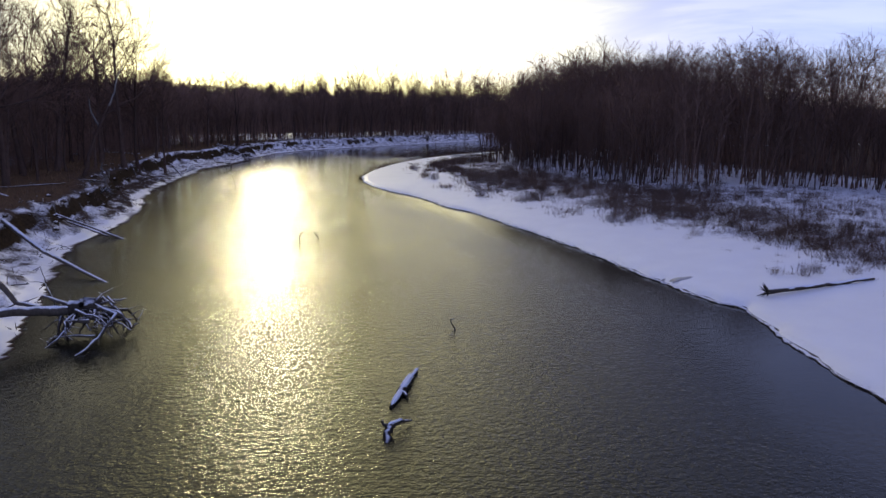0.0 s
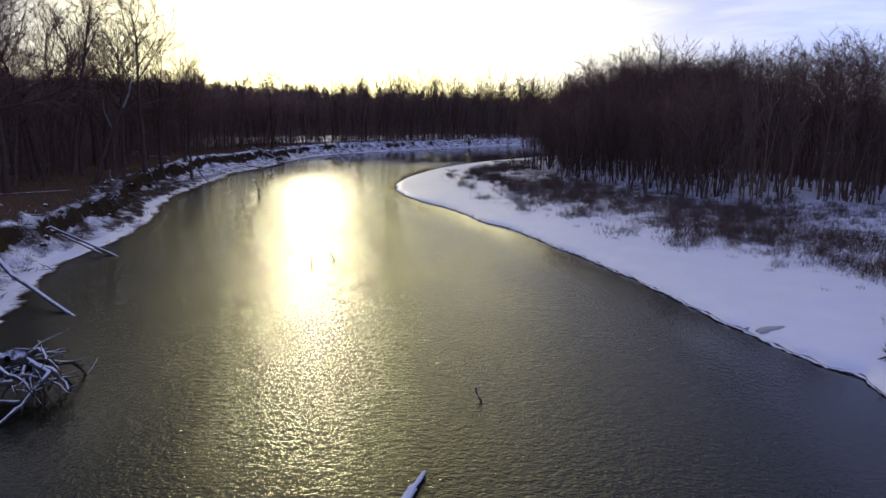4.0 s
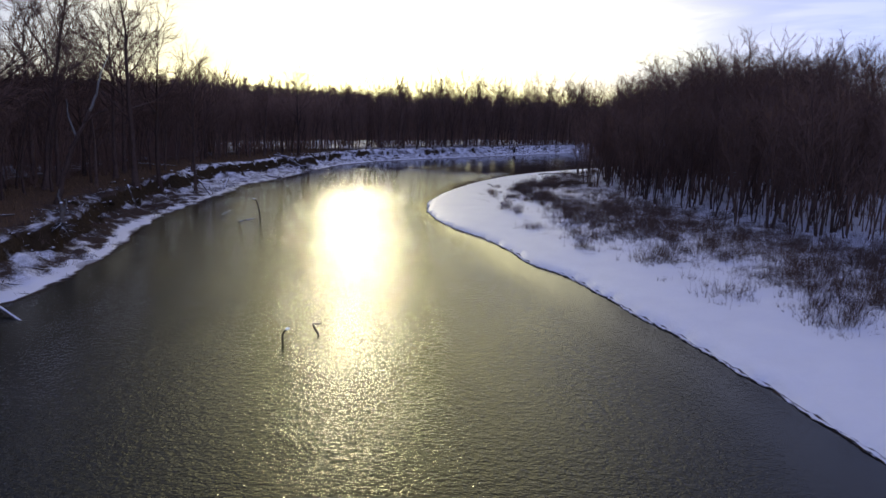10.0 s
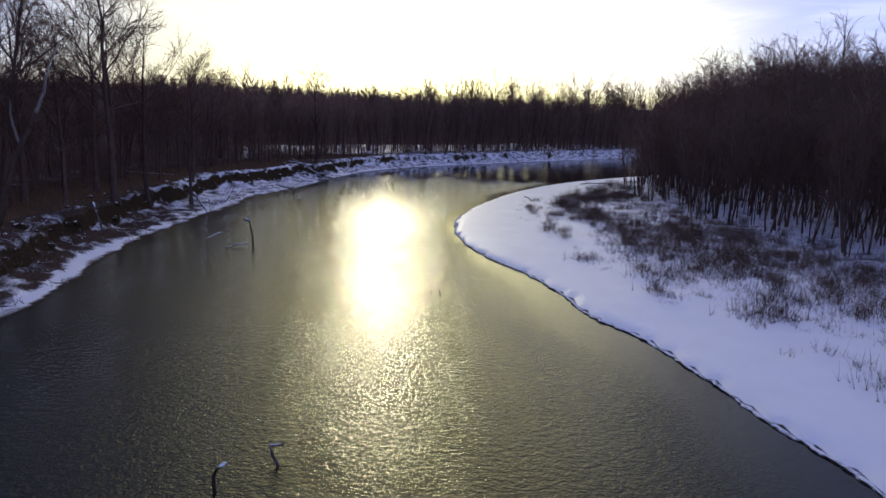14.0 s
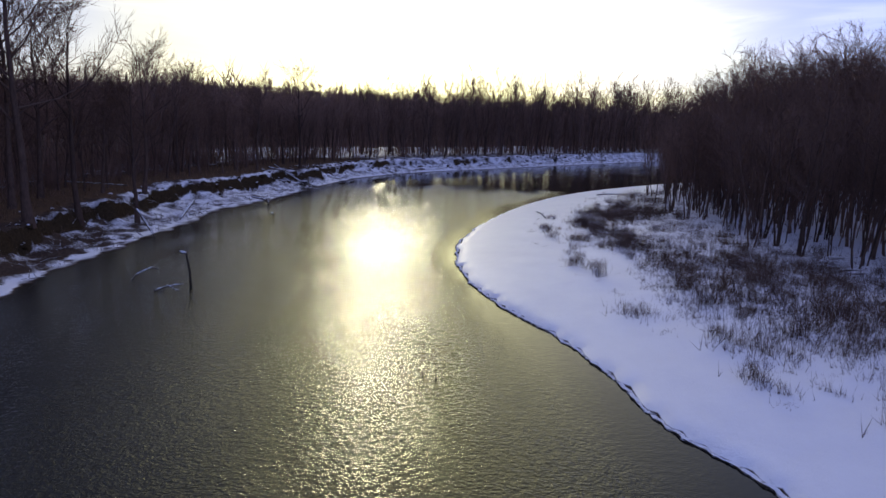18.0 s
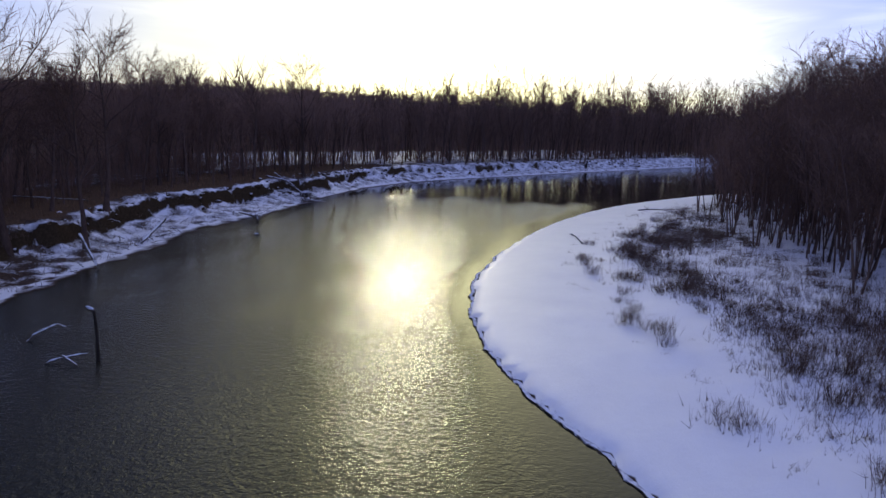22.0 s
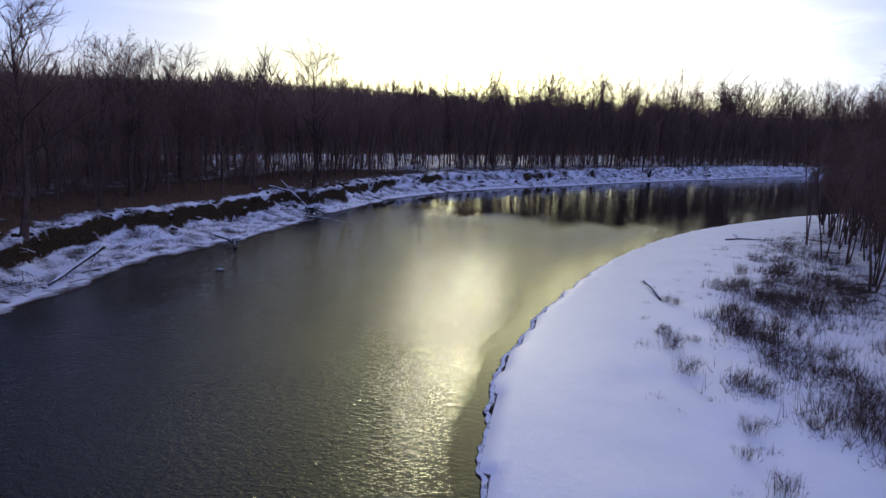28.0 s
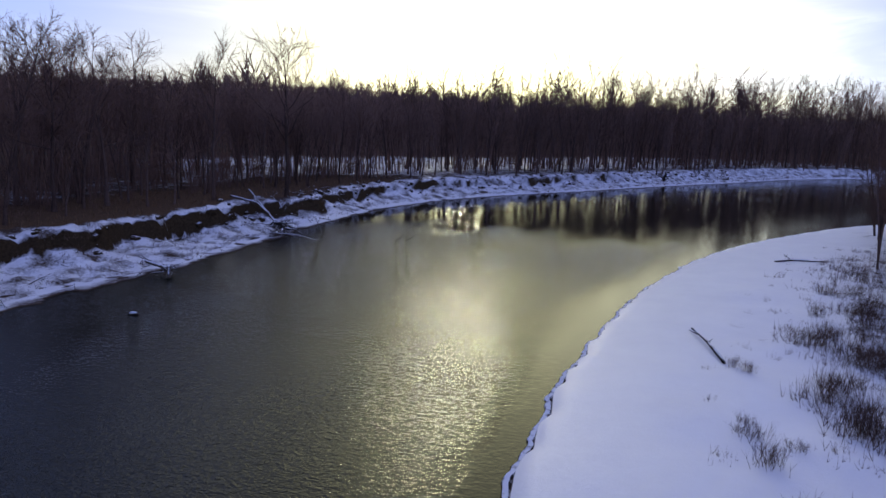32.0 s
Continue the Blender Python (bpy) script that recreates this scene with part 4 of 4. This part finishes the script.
fallen_log("fallen_log", [(-38.9, 141.5, 1.5), (-36.6, 132.8, 0.45)], 0.17, 0.09, "grey log lying down the snowy slope of the bank", 2)
fallen_log("fallen_log", [(-37.4, 124.8, 2.6), (-34.5, 123.0, -0.1)], 0.14, 0.09, "pale bent log leaning off the bank to the water", 1)
fallen_log("fallen_log", [(-35.57, 100.2, 4.29), (-34.09, 99.0, 1.86)], 0.1, 0.08, "pale thin trunk leaning on the bank", 1)
fallen_log("fallen_log", [(-37.5, 84.0, 3.15), (-43.5, 78.0, 3.2)], 0.07, 0.04, "grey log lying in brown grass on the bank", 3, False)
fallen_log("fallen_log", [(-47.5, 141.0, 3.25), (-53.5, 137.0, 3.9)], 0.08, 0.05, "grey fallen branch on the woodland floor", 2, False)


def root_tangle(name, heart, size, n, label, trunk_to, droop, girth, reach=(0, 0, 0)):
    """An uprooted tree: trunk, plate of earth and roots, each main root a part."""
    e = thing(name, label, "tree root")
    heart = V(*heart)
    limb_part("trunk", [V(*trunk_to), V(*trunk_to).lerp(heart, 0.6), heart], girth * 0.8, girth, M_DRIFT, e, rng, 9)
    if abs(heart.z - trunk_to[2]) < 1.5:
        snow_strip(e, V(*trunk_to), heart, girth * 0.7, rng, 9)
    plate = Shape()
    plate.lump(heart, (size * 0.17, size * 0.15, size * 0.09), rng, 0.4, 5, 9)
    part("root_plate", plate, M_WETWOOD, e)
    axis = (heart - V(*trunk_to)).normalized()
    for i in range(n):
        a = rng.uniform(0, 6.283)
        d = (V(math.cos(a), math.sin(a), rng.uniform(-0.45, 0.35) * droop) + axis * 0.45 + V(*reach) * rng.uniform(0.2, 1.0)).normalized()
        sink = -0.03 - 0.1 * droop * (rng.random() < 0.35)
        p = heart + V(rng.gauss(0, 0.12), rng.gauss(0, 0.12), rng.gauss(0, 0.05)) * size
        pts = bent(rng, p, d, size * rng.uniform(0.25, 0.66), 6, 0.2, sink)
        s = Shape()
        r = rng.uniform(0.04, 0.13) * (size / 4) ** 0.5
        s.tube(pts, taper(r, 0.02, 6), 6)
        root = part("root", s, M_DRIFT if rng.random() < 0.7 else M_WETWOOD, e)
        for j in range(3):
            q, f = pts[rng.randint(2, 5)], Shape()
            f.tube(bent(rng, q, turned(rng, d, 55), rng.uniform(0.5, 1.4) * size / 5, 4, 0.25, -0.06), [0.03, 0.026, 0.02, 0.014, 0.0], 4)
            part("rootlet", f, M_DRIFT, root)
    return e


uprooted = root_tangle("uprooted_tree", (-16.5, 37.3, 1.3), 5.0, 34, "uprooted tree with snowy tangled roots hanging over the river", (-24.5, 32.0, 2.3), 0.9, 0.24, (0.35, -0.7, -0.15))
# its thickest roots, which reach out and down to the water
for thick, line in ((0.16, [(-18.5, 37.6, 0.9), (-16.25, 37.2, 1.45), (-14.6, 36.6, 1.27), (-13.8, 36.2, 0.5), (-13.25, 36.0, 0.9)]),
                    (0.14, [(-15.96, 37.2, 1.45), (-14.6, 36.4, 1.2), (-15.1, 35.2, 0.3), (-15.3, 34.0, 0.1), (-15.9, 33.2, -0.1)]),
                    (0.11, [(-16.5, 37.2, 1.4), (-16.8, 36.3, 0.75), (-17.1, 35.4, 0.25), (-17.6, 34.7, -0.1)]),
                    (0.08, [(-15.3, 35.4, 0.35), (-16.3, 35.4, 0.4), (-17.9, 35.6, 0.2)]),
                    (0.1, [(-16.45, 37.0, 1.3), (-16.2, 36.4, 0.75), (-16.4, 35.9, 0.1)]),
                    (0.13, [(-17.1, 37.3, 1.4), (-18.8, 37.8, 1.85), (-19.1, 37.8, 1.5)]),
                    (0.08, [(-15.7, 37.3, 1.5), (-15.15, 37.4, 1.68), (-14.2, 37.3, 1.75)]),
                    (0.12, [(-16.25, 37.2, 1.35), (-15.65, 37.6, 1.78), (-14.95, 37.2, 1.35), (-14.4, 37.0, 0.95)])):
    limb_part("root", [V(*q) for q in line], thick, 0.025, M_DRIFT, uprooted, rng, 7, n=4, wander=0.05, tip=True)
fallen_log("fallen_log", [(-21.9, 37.0, 3.9), (-20.3, 37.0, 2.6), (-19.75, 37.0, 1.75), (-18.7, 37.0, 1.5), (-17.2, 37.0, 1.1)], 0.17, 0.08, "grey bent bough lying over tangled roots", 2)
stump = root_tangle("broken_stump", (-32.2, 82.3, 2.7), 2.3, 20, "pale broken stump with roots hanging over the bank's edge", (-32.6, 83.0, 4.5), 1.0, 0.2)
limb_part("bough", [V(-32.6, 83.0, 4.3), V(-32.95, 83.2, 5.1), V(-32.8, 83.3, 5.7)], 0.12, 0.04, M_PALE, stump, rng, 7, tip=True)
limb_part("bough", [V(-32.4, 82.7, 3.7), V(-31.9, 82.6, 4.4), V(-31.9, 82.5, 5.0)], 0.1, 0.03, M_PALE, stump, rng, 7, tip=True)
root_tangle("root_clump", (-33.3, 153.4, 0.55), 1.9, 12, "dark clump of roots at the foot of the bank", (-35.6, 153.9, 0.9), 0.4, 0.14)
fallen_log("fallen_log", [(-33.0, 153.2, 0.9), (-32.5, 152.4, 0.05)], 0.16, 0.15, "pale broken stub beside a clump of roots", 0, False)
root_tangle("fallen_tree", (-33.6, 174.6, 1.1), 4.4, 26, "fallen bare tree lying down the bank into the river", (-42.5, 185.0, 3.6), 0.35, 0.13)
fallen_log("fallen_log", [(-41.5, 178.5, 3.5), (-37.6, 177.6, 3.0), (-35.5, 176.3, 2.0)], 0.14, 0.09, "grey log hanging over the edge of the bank", 4)
fallen_log("fallen_log", [(-33.5, 172.5, 0.5), (-30.5, 172.9, 0.45), (-28.0, 172.6, 0.05)], 0.09, 0.05, "snowy branch reaching over the water", 4)

# a dead tree that leans out over the bank
lean = thing("dead_tree", "pale dead tree with a bare bleached limb leaning over the bank", "tree", at=pose(-38.8, 92.0, height(-38.8, 92.0)))
limb_part("trunk", [V(0, 0, -0.3), V(1.6, 0.4, 4.6), V(3.7, 0.8, 9.2)], 0.28, 0.16, M_BARK, lean, rng, 9)
limb_part("limb", [V(3.7, 0.8, 9.1), V(4.5, 0.9, 10.8), V(4.9, 1.0, 12.6), V(5.9, 1.1, 14.6)], 0.15, 0.04, M_PALE, lean, rng, 8, tip=True, label="bleached bare limb")
limb_part("limb", [V(2.4, 0.5, 6.4), V(1.2, 1.4, 8.4), V(0.9, 1.8, 10.2)], 0.13, 0.04, M_PALE, lean, rng, 7, tip=True, label="bleached bare limb")
limb_part("limb", [V(3.2, 0.7, 8.0), V(5.0, 0.2, 9.0), V(6.2, -0.2, 9.3)], 0.1, 0.03, M_BARK, lean, rng, 6, tip=True)

# ---- things on the snowy bar ----
rl = thing("drift_log", "slim dark drift log with spiky roots on the snow", "log")
z0 = height(23.5, 39.8)
limb_part("stem", [V(23.5, 39.8, z0 + 0.25), V(27.0, 40.05, height(27, 40) + 0.16), V(31.6, 40.9, height(31.6, 40.9) + 0.12)], 0.16, 0.07, M_WETWOOD, rl, rng)
snow_strip(rl, V(23.8, 39.83, z0 + 0.27), V(27.0, 40.05, height(27, 40) + 0.18), 0.13, rng)
snow_strip(rl, V(27.0, 40.05, height(27, 40) + 0.18), V(31.4, 40.85, height(31.4, 40.8) + 0.14), 0.1, rng)
for i in range(13):
    d = turned(rng, V(-1, 0, 0.25), 60)
    s = Shape()
    s.tube(bent(rng, V(23.5, 39.8, z0 + 0.25), d, rng.uniform(0.5, 0.95), 3, 0.2, 0.03), [0.07, 0.05, 0.03, 0.0], 5)
    part("root", s, M_WETWOOD, rl)

st = thing("bare_branch", "long dark bare branch lying on the snow", "branch")
limb_part("stem", [V(7.25, 142.6, height(7.25, 142.6) + 0.05), V(6.95, 145.5, height(6.95, 145.5) + 0.25), V(6.6, 148.8, height(6.6, 148.8) + 0.22)], 0.09, 0.05, M_WETWOOD, st, rng)
limb_part("fork", [V(6.95, 145.5, height(6.95, 145.5) + 0.25), V(7.3, 146.2, height(7.3, 146.2) + 0.3)], 0.04, 0.02, M_WETWOOD, st, rng, 6)
limb_part("fork", [V(6.7, 147.6, height(6.7, 147.6) + 0.2), V(6.3, 148.0, height(6.3, 148) + 0.35)], 0.035, 0.02, M_WETWOOD, st, rng, 6)
bl = thing("drift_log", "dark log half buried in snow near the bushes", "log")
limb_part("stem", [V(18.9, 176.0, height(18.9, 176.0) + 0.02), V(20.4, 176.5, height(20.4, 176.5) + 0.16), V(22.2, 176.3, height(22.2, 176.3) + 0.08), V(24.0, 176.8, height(24.0, 176.8) + 0.02)], 0.11, 0.05, M_WETWOOD, bl, rng)
limb_part("fork", [V(20.6, 176.4, height(20.6, 176.4) + 0.15), V(20.0, 177.2, height(20, 177.2) + 0.6)], 0.05, 0.025, M_WETWOOD, bl, rng, 6)
snow_strip(bl, V(20.4, 176.5, height(20.4, 176.5) + 0.19), V(22.2, 176.32, height(22.2, 176.3) + 0.1), 0.1, rng)
for px, py, w, d in ((18.9, 45.7, 0.55, 0.3), (20.3, 45.1, 0.8, 0.36)):
    s, m = Shape(), 18
    for ring, lift in ((1.0, 0.0), (0.86, 0.03), (0.4, 0.034)):
        for k in range(m):
            a = 6.283 * k / m
            q = ring * (1 + 0.18 * math.sin(3 * a + px) + 0.1 * math.sin(5 * a))
            x, y = px + w * q * math.cos(a), py + d * q * math.sin(a)
            s.v.append((x, y, height(x, y) + lift))
    for r0 in (0, m):
        for k in range(m):
            s.f.append((r0 + k, r0 + (k + 1) % m, r0 + m + (k + 1) % m, r0 + m + k))
    s.f.append(tuple(2 * m + k for k in range(m)))
    ice = tagged(new("ice_patch", s.mesh("ice_patch", M_ICE)), "grey thawed ice patch in the snow by the water", "ice")

fs = thing("tree_stump", "dark broken stump with snow on the far shore", "stump")
limb_part("stem", [V(22.1, 287.0, -0.4), V(22.2, 288.5, 1.6), V(22.6, 288.8, 3.0)], 0.5, 0.25, M_WETWOOD, fs, rng)
limb_part("bough", [V(22.2, 288.5, 1.2), V(20.4, 288.0, 2.3)], 0.18, 0.08, M_WETWOOD, fs, rng, 6)
limb_part("bough", [V(22.3, 288.5, 1.8), V(24.2, 288.3, 2.2)], 0.15, 0.06, M_WETWOOD, fs, rng, 6)


# ---- bushes, weeds and grass ----
def shrub_shape(seed, stems, tall, wide, forks=2, r=0.008, joints=3, spread=0.0):
    q, s = random.Random(seed), Shape()
    for i in range(stems):
        a, o = q.uniform(0, 6.283), q.uniform(0, 0.25) * wide
        sx, sy = q.gauss(0, 1) * spread, q.gauss(0, 1) * spread
        d = V(math.cos(a) * q.uniform(0, 0.75) * wide, math.sin(a) * q.uniform(0, 0.75) * wide, 1).normalized()
        p = V(math.cos(a) * o + sx, math.sin(a) * o + sy, -0.05)
        pts = bent(q, p, d, tall * q.uniform(0.5, 1.05), joints, 0.12, 0.03)
        s.tube(pts, [r, r * 0.85, r * 0.6][:joints] + [0.0], 3)
        for j in range(forks):
            k = q.randint(1, joints - 1) if joints > 1 else 0
            s.tube(bent(q, pts[k], turned(q, d, 38), tall * q.uniform(0.25, 0.6), 1, 0.1, 0.05), [r * 0.7, 0.0], 3)
    return s


def shrub_model(seed, stems, tall, wide, label):
    e = thing("bare_shrub", label, "shrub", "shrubs on the snowy bar")
    part("stem_clump", shrub_shape(seed, stems, tall, wide, 2, 0.008, 2, 0.3), M_WEED, e)
    return e


shrubs = [shrub_model(500 + i, (44, 54, 64, 46)[i], (1.0, 1.25, 1.5, 0.8)[i], (0.9, 0.8, 0.75, 1.2)[i], "leafless brown willow shrub standing in snow") for i in range(4)]


def bush_zone(level):
    return lambda x, y, dr, dl: brush_cover(x, y, dr) > level


shrub_spots = [(6.5, 133.4, 1.0), (6.7, 127.1, 1.0), (6.5, 131.3, 0.9), (7.9, 132.6, 0.7), (6.4, 134.8, 0.6), (7.6, 142.2, 0.6), (8.2, 141.4, 0.55), (6.1, 133.9, 0.5), (7.4, 118.2, 0.7), (8.2, 120.5, 0.8), (7.1, 113.2, 0.9), (7.7, 114.1, 0.9),
               (8.3, 112.2, 1.0), (8.0, 115.6, 0.8), (9.0, 111.0, 1.0), (8.8, 109.2, 0.9), (26.5, 43.8, 0.8), (28.0, 43.0, 0.9), (29.5, 43.6, 0.7), (31.5, 42.8, 0.9)]
extra = scatter(rng, 270, 6, 50, 36, 190, bush_zone(0.55), 1.0)
plant(shrubs, rng, shrub_spots + [(x, y, rng.uniform(0.8, 1.35)) for x, y, z in extra])
kinds = [as_arrays(shrub_shape(540 + i, 17, (0.6, 0.85, 0.5, 0.95)[i], (1.1, 0.9, 1.4, 0.8)[i], 2, 0.009, 1, 0.42)) for i in range(4)]
weeds = scatter(rng, 1800, 5, 60, 36, 192, bush_zone(0.14), 0.4)
thick = scatter(rng, 1800, 6, 55, 36, 190, bush_zone(0.6), 0.42)
loose = scatter(rng, 90, -1, 40, 36, 190, lambda x, y, dr, dl: (dr > 7) & (dr < 13), 1.5)
sparse = scatter(rng, 850, 8, 75, 36, 192, lambda x, y, dr, dl: (dr > 5) & (wood_depth(x, y) < 9) & (x - np.interp(y, [r[0] for r in BUSH_EDGE], [r[1] for r in BUSH_EDGE]) > 3), 0.7)
strewn("dry_weeds", kinds, rows_of(rng, sparse, 4, 0.5, 1.1) + rows_of(rng, weeds, 4, 0.6, 1.3) + rows_of(rng, thick, 4, 1.1, 1.9) + rows_of(rng, loose, 4, 0.35, 0.7), M_WEED, "dry brown weeds and low brush poking through snow", "weeds")
blade = Shape()
for i in range(6):
    a, b = rng.uniform(0, 6.28), rng.uniform(0.1, 0.6)
    blade.tube([V(math.cos(a) * 0.1, math.sin(a) * 0.1, -0.03), V(math.cos(a) * b * 0.5, math.sin(a) * b * 0.5, 0.35), V(math.cos(a) * b, math.sin(a) * b, rng.uniform(0.4, 0.7))], [0.016, 0.012, 0.0], 3)
tuft = [as_arrays(blade)]
lawn = scatter(rng, 2000, -75, -28, 40, 225, lambda x, y, dr, dl: (dl > 5.5) & (dl < 22), 0.5)
lawn = [(x, y, z) for x, y, z in lawn if z > 2.75]
strewn("dead_grass", tuft, rows_of(rng, lawn, 1, 0.6, 1.1), M_GRASS, "dead brown grass along the top of the bank", "grass")
bank_brush = scatter(rng, 420, -50, 120, 60, 380, lambda x, y, dr, dl: (dl > 1.5) & (dl < 9), 1.2)
under = scatter(rng, 260, -120, 130, 50, 420, lambda x, y, dr, dl: (dl > 14) & (dl < 55), 1.6)
strewn("undergrowth", kinds, rows_of(rng, under, 4, 1.2, 3.0), M_TWIG, "tangled bare undergrowth on the woodland floor", "undergrowth")
strewn("bank_brush", kinds, rows_of(rng, bank_brush, 4, 0.7, 1.9), M_WEED, "bare brush clinging to the snowy bank", "brush")

# slumped clods along the cut bank
clods = []
for i in range(4):
    s = Shape()
    s.lump((0, 0, 0), (0.5, 0.4, 0.3), random.Random(600 + i), 0.3, 4, 7)
    clods.append(as_arrays(s))
slump = scatter(rng, 750, -50, 60, 40, 320, lambda x, y, dr, dl: (dl > 1.8) & (dl < 10), 0.6)
slump = [(x, y, z - 0.05) for x, y, z in slump if 0.9 < z < 2.95]
strewn("slumped_clods", clods, rows_of(rng, slump, 4, 0.35, 1.1), M_GROUND, "slumped clods of earth and snow below the cut bank", "earth")
# dark firs on the ridge
fir = Shape()
fir.tube([V(0, 0, 0), V(0, 0, 16)], [0.4, 0.0], 5)
q = random.Random(9)
for i in range(70):
    h = 2 + 13.5 * i / 70
    a = q.uniform(0, 6.28)
    l = (16.5 - h) * 0.3 * q.uniform(0.7, 1.1)
    fir.tube([V(0, 0, h), V(math.cos(a) * l * 0.5, math.sin(a) * l * 0.5, h - 0.1), V(math.cos(a) * l, math.sin(a) * l, h - 0.5)], [0.5, 0.4, 0.0], 3)
fir_mesh = fir.mesh("needles", M_FIR)
for az, dd, size in ((-33.5, 930, 1.0), (-32.6, 940, 1.2), (-31.5, 925, 0.9), (-29.3, 935, 1.0), (-28.8, 925, 1.15)):
    x, y = math.sin(radians(az)) * dd, 40 + math.cos(radians(az)) * dd
    e = thing("fir_tree", "dark evergreen standing on the wooded ridge", "tree", "firs on the ridge", pose(x, y, height(x, y) + 4))
    part("crown", fir_mesh, M_FIR, e)


# the low dark lip along the bar's waterline
edge = R_LINE[(R_LINE[:, 1] > 18) & (R_LINE[:, 1] < 245) & (R_LINE[:, 0] < 90)]
walked = np.concatenate([[0], np.cumsum(np.hypot(*np.diff(edge, axis=0).T))])
ticks = np.arange(0, walked[-1], 0.22)
ex, ey = np.interp(ticks, walked, edge[:, 0]), np.interp(ticks, walked, edge[:, 1])
tx, ty = np.gradient(ex), np.gradient(ey)
tl = np.hypot(tx, ty)
ox, oy = ty / tl, -tx / tl
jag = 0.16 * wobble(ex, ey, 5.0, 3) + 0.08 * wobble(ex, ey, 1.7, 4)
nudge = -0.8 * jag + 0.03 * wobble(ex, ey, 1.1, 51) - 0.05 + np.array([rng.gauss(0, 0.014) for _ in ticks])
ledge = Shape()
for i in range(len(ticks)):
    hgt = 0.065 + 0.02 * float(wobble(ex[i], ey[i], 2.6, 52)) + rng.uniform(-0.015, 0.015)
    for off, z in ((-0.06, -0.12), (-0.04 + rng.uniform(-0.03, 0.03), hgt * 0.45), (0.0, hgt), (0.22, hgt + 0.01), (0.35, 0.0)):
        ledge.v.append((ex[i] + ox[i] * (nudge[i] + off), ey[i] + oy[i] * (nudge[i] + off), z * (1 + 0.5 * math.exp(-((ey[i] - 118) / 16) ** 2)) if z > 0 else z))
    if i:
        for k in range(4):
            a = (i - 1) * 5 + k
            ledge.f.append((a, a + 1, a + 6, a + 5))
tagged(new("shore_ledge", ledge.mesh("shore_ledge", M_WETWOOD, False)), "low dark lip along the waterline of the snowy bar", "shore", kind="structure")


# small driftwood on the bank and the foot of the slope
sticks = []
for i in range(3):
    q, s = random.Random(700 + i), Shape()
    s.tube(bent(q, V(-0.8, 0, 0.02), V(1, 0, 0.1), q.uniform(1.0, 1.8), 3, 0.15, 0.0), [0.04, 0.035, 0.025, 0.0], 5)
    for j in range(3):
        s.tube(bent(q, V(q.uniform(-0.5, 0.4), 0, 0.06), V(q.uniform(-1, 1), q.uniform(-1, 1), 0.6), q.uniform(0.3, 0.7), 2, 0.2, 0.0), [0.022, 0.016, 0.0], 4)
    sticks.append(as_arrays(s))
litter = scatter(rng, 190, -48, -14, 34, 200, lambda x, y, dr, dl: (dl > 0.3) & (dl < 7), 0.7)
strewn("drift_sticks", sticks, rows_of(rng, litter, 3, 0.6, 1.5), M_DRIFT, "small grey driftwood sticks strewn on the bank", "driftwood")
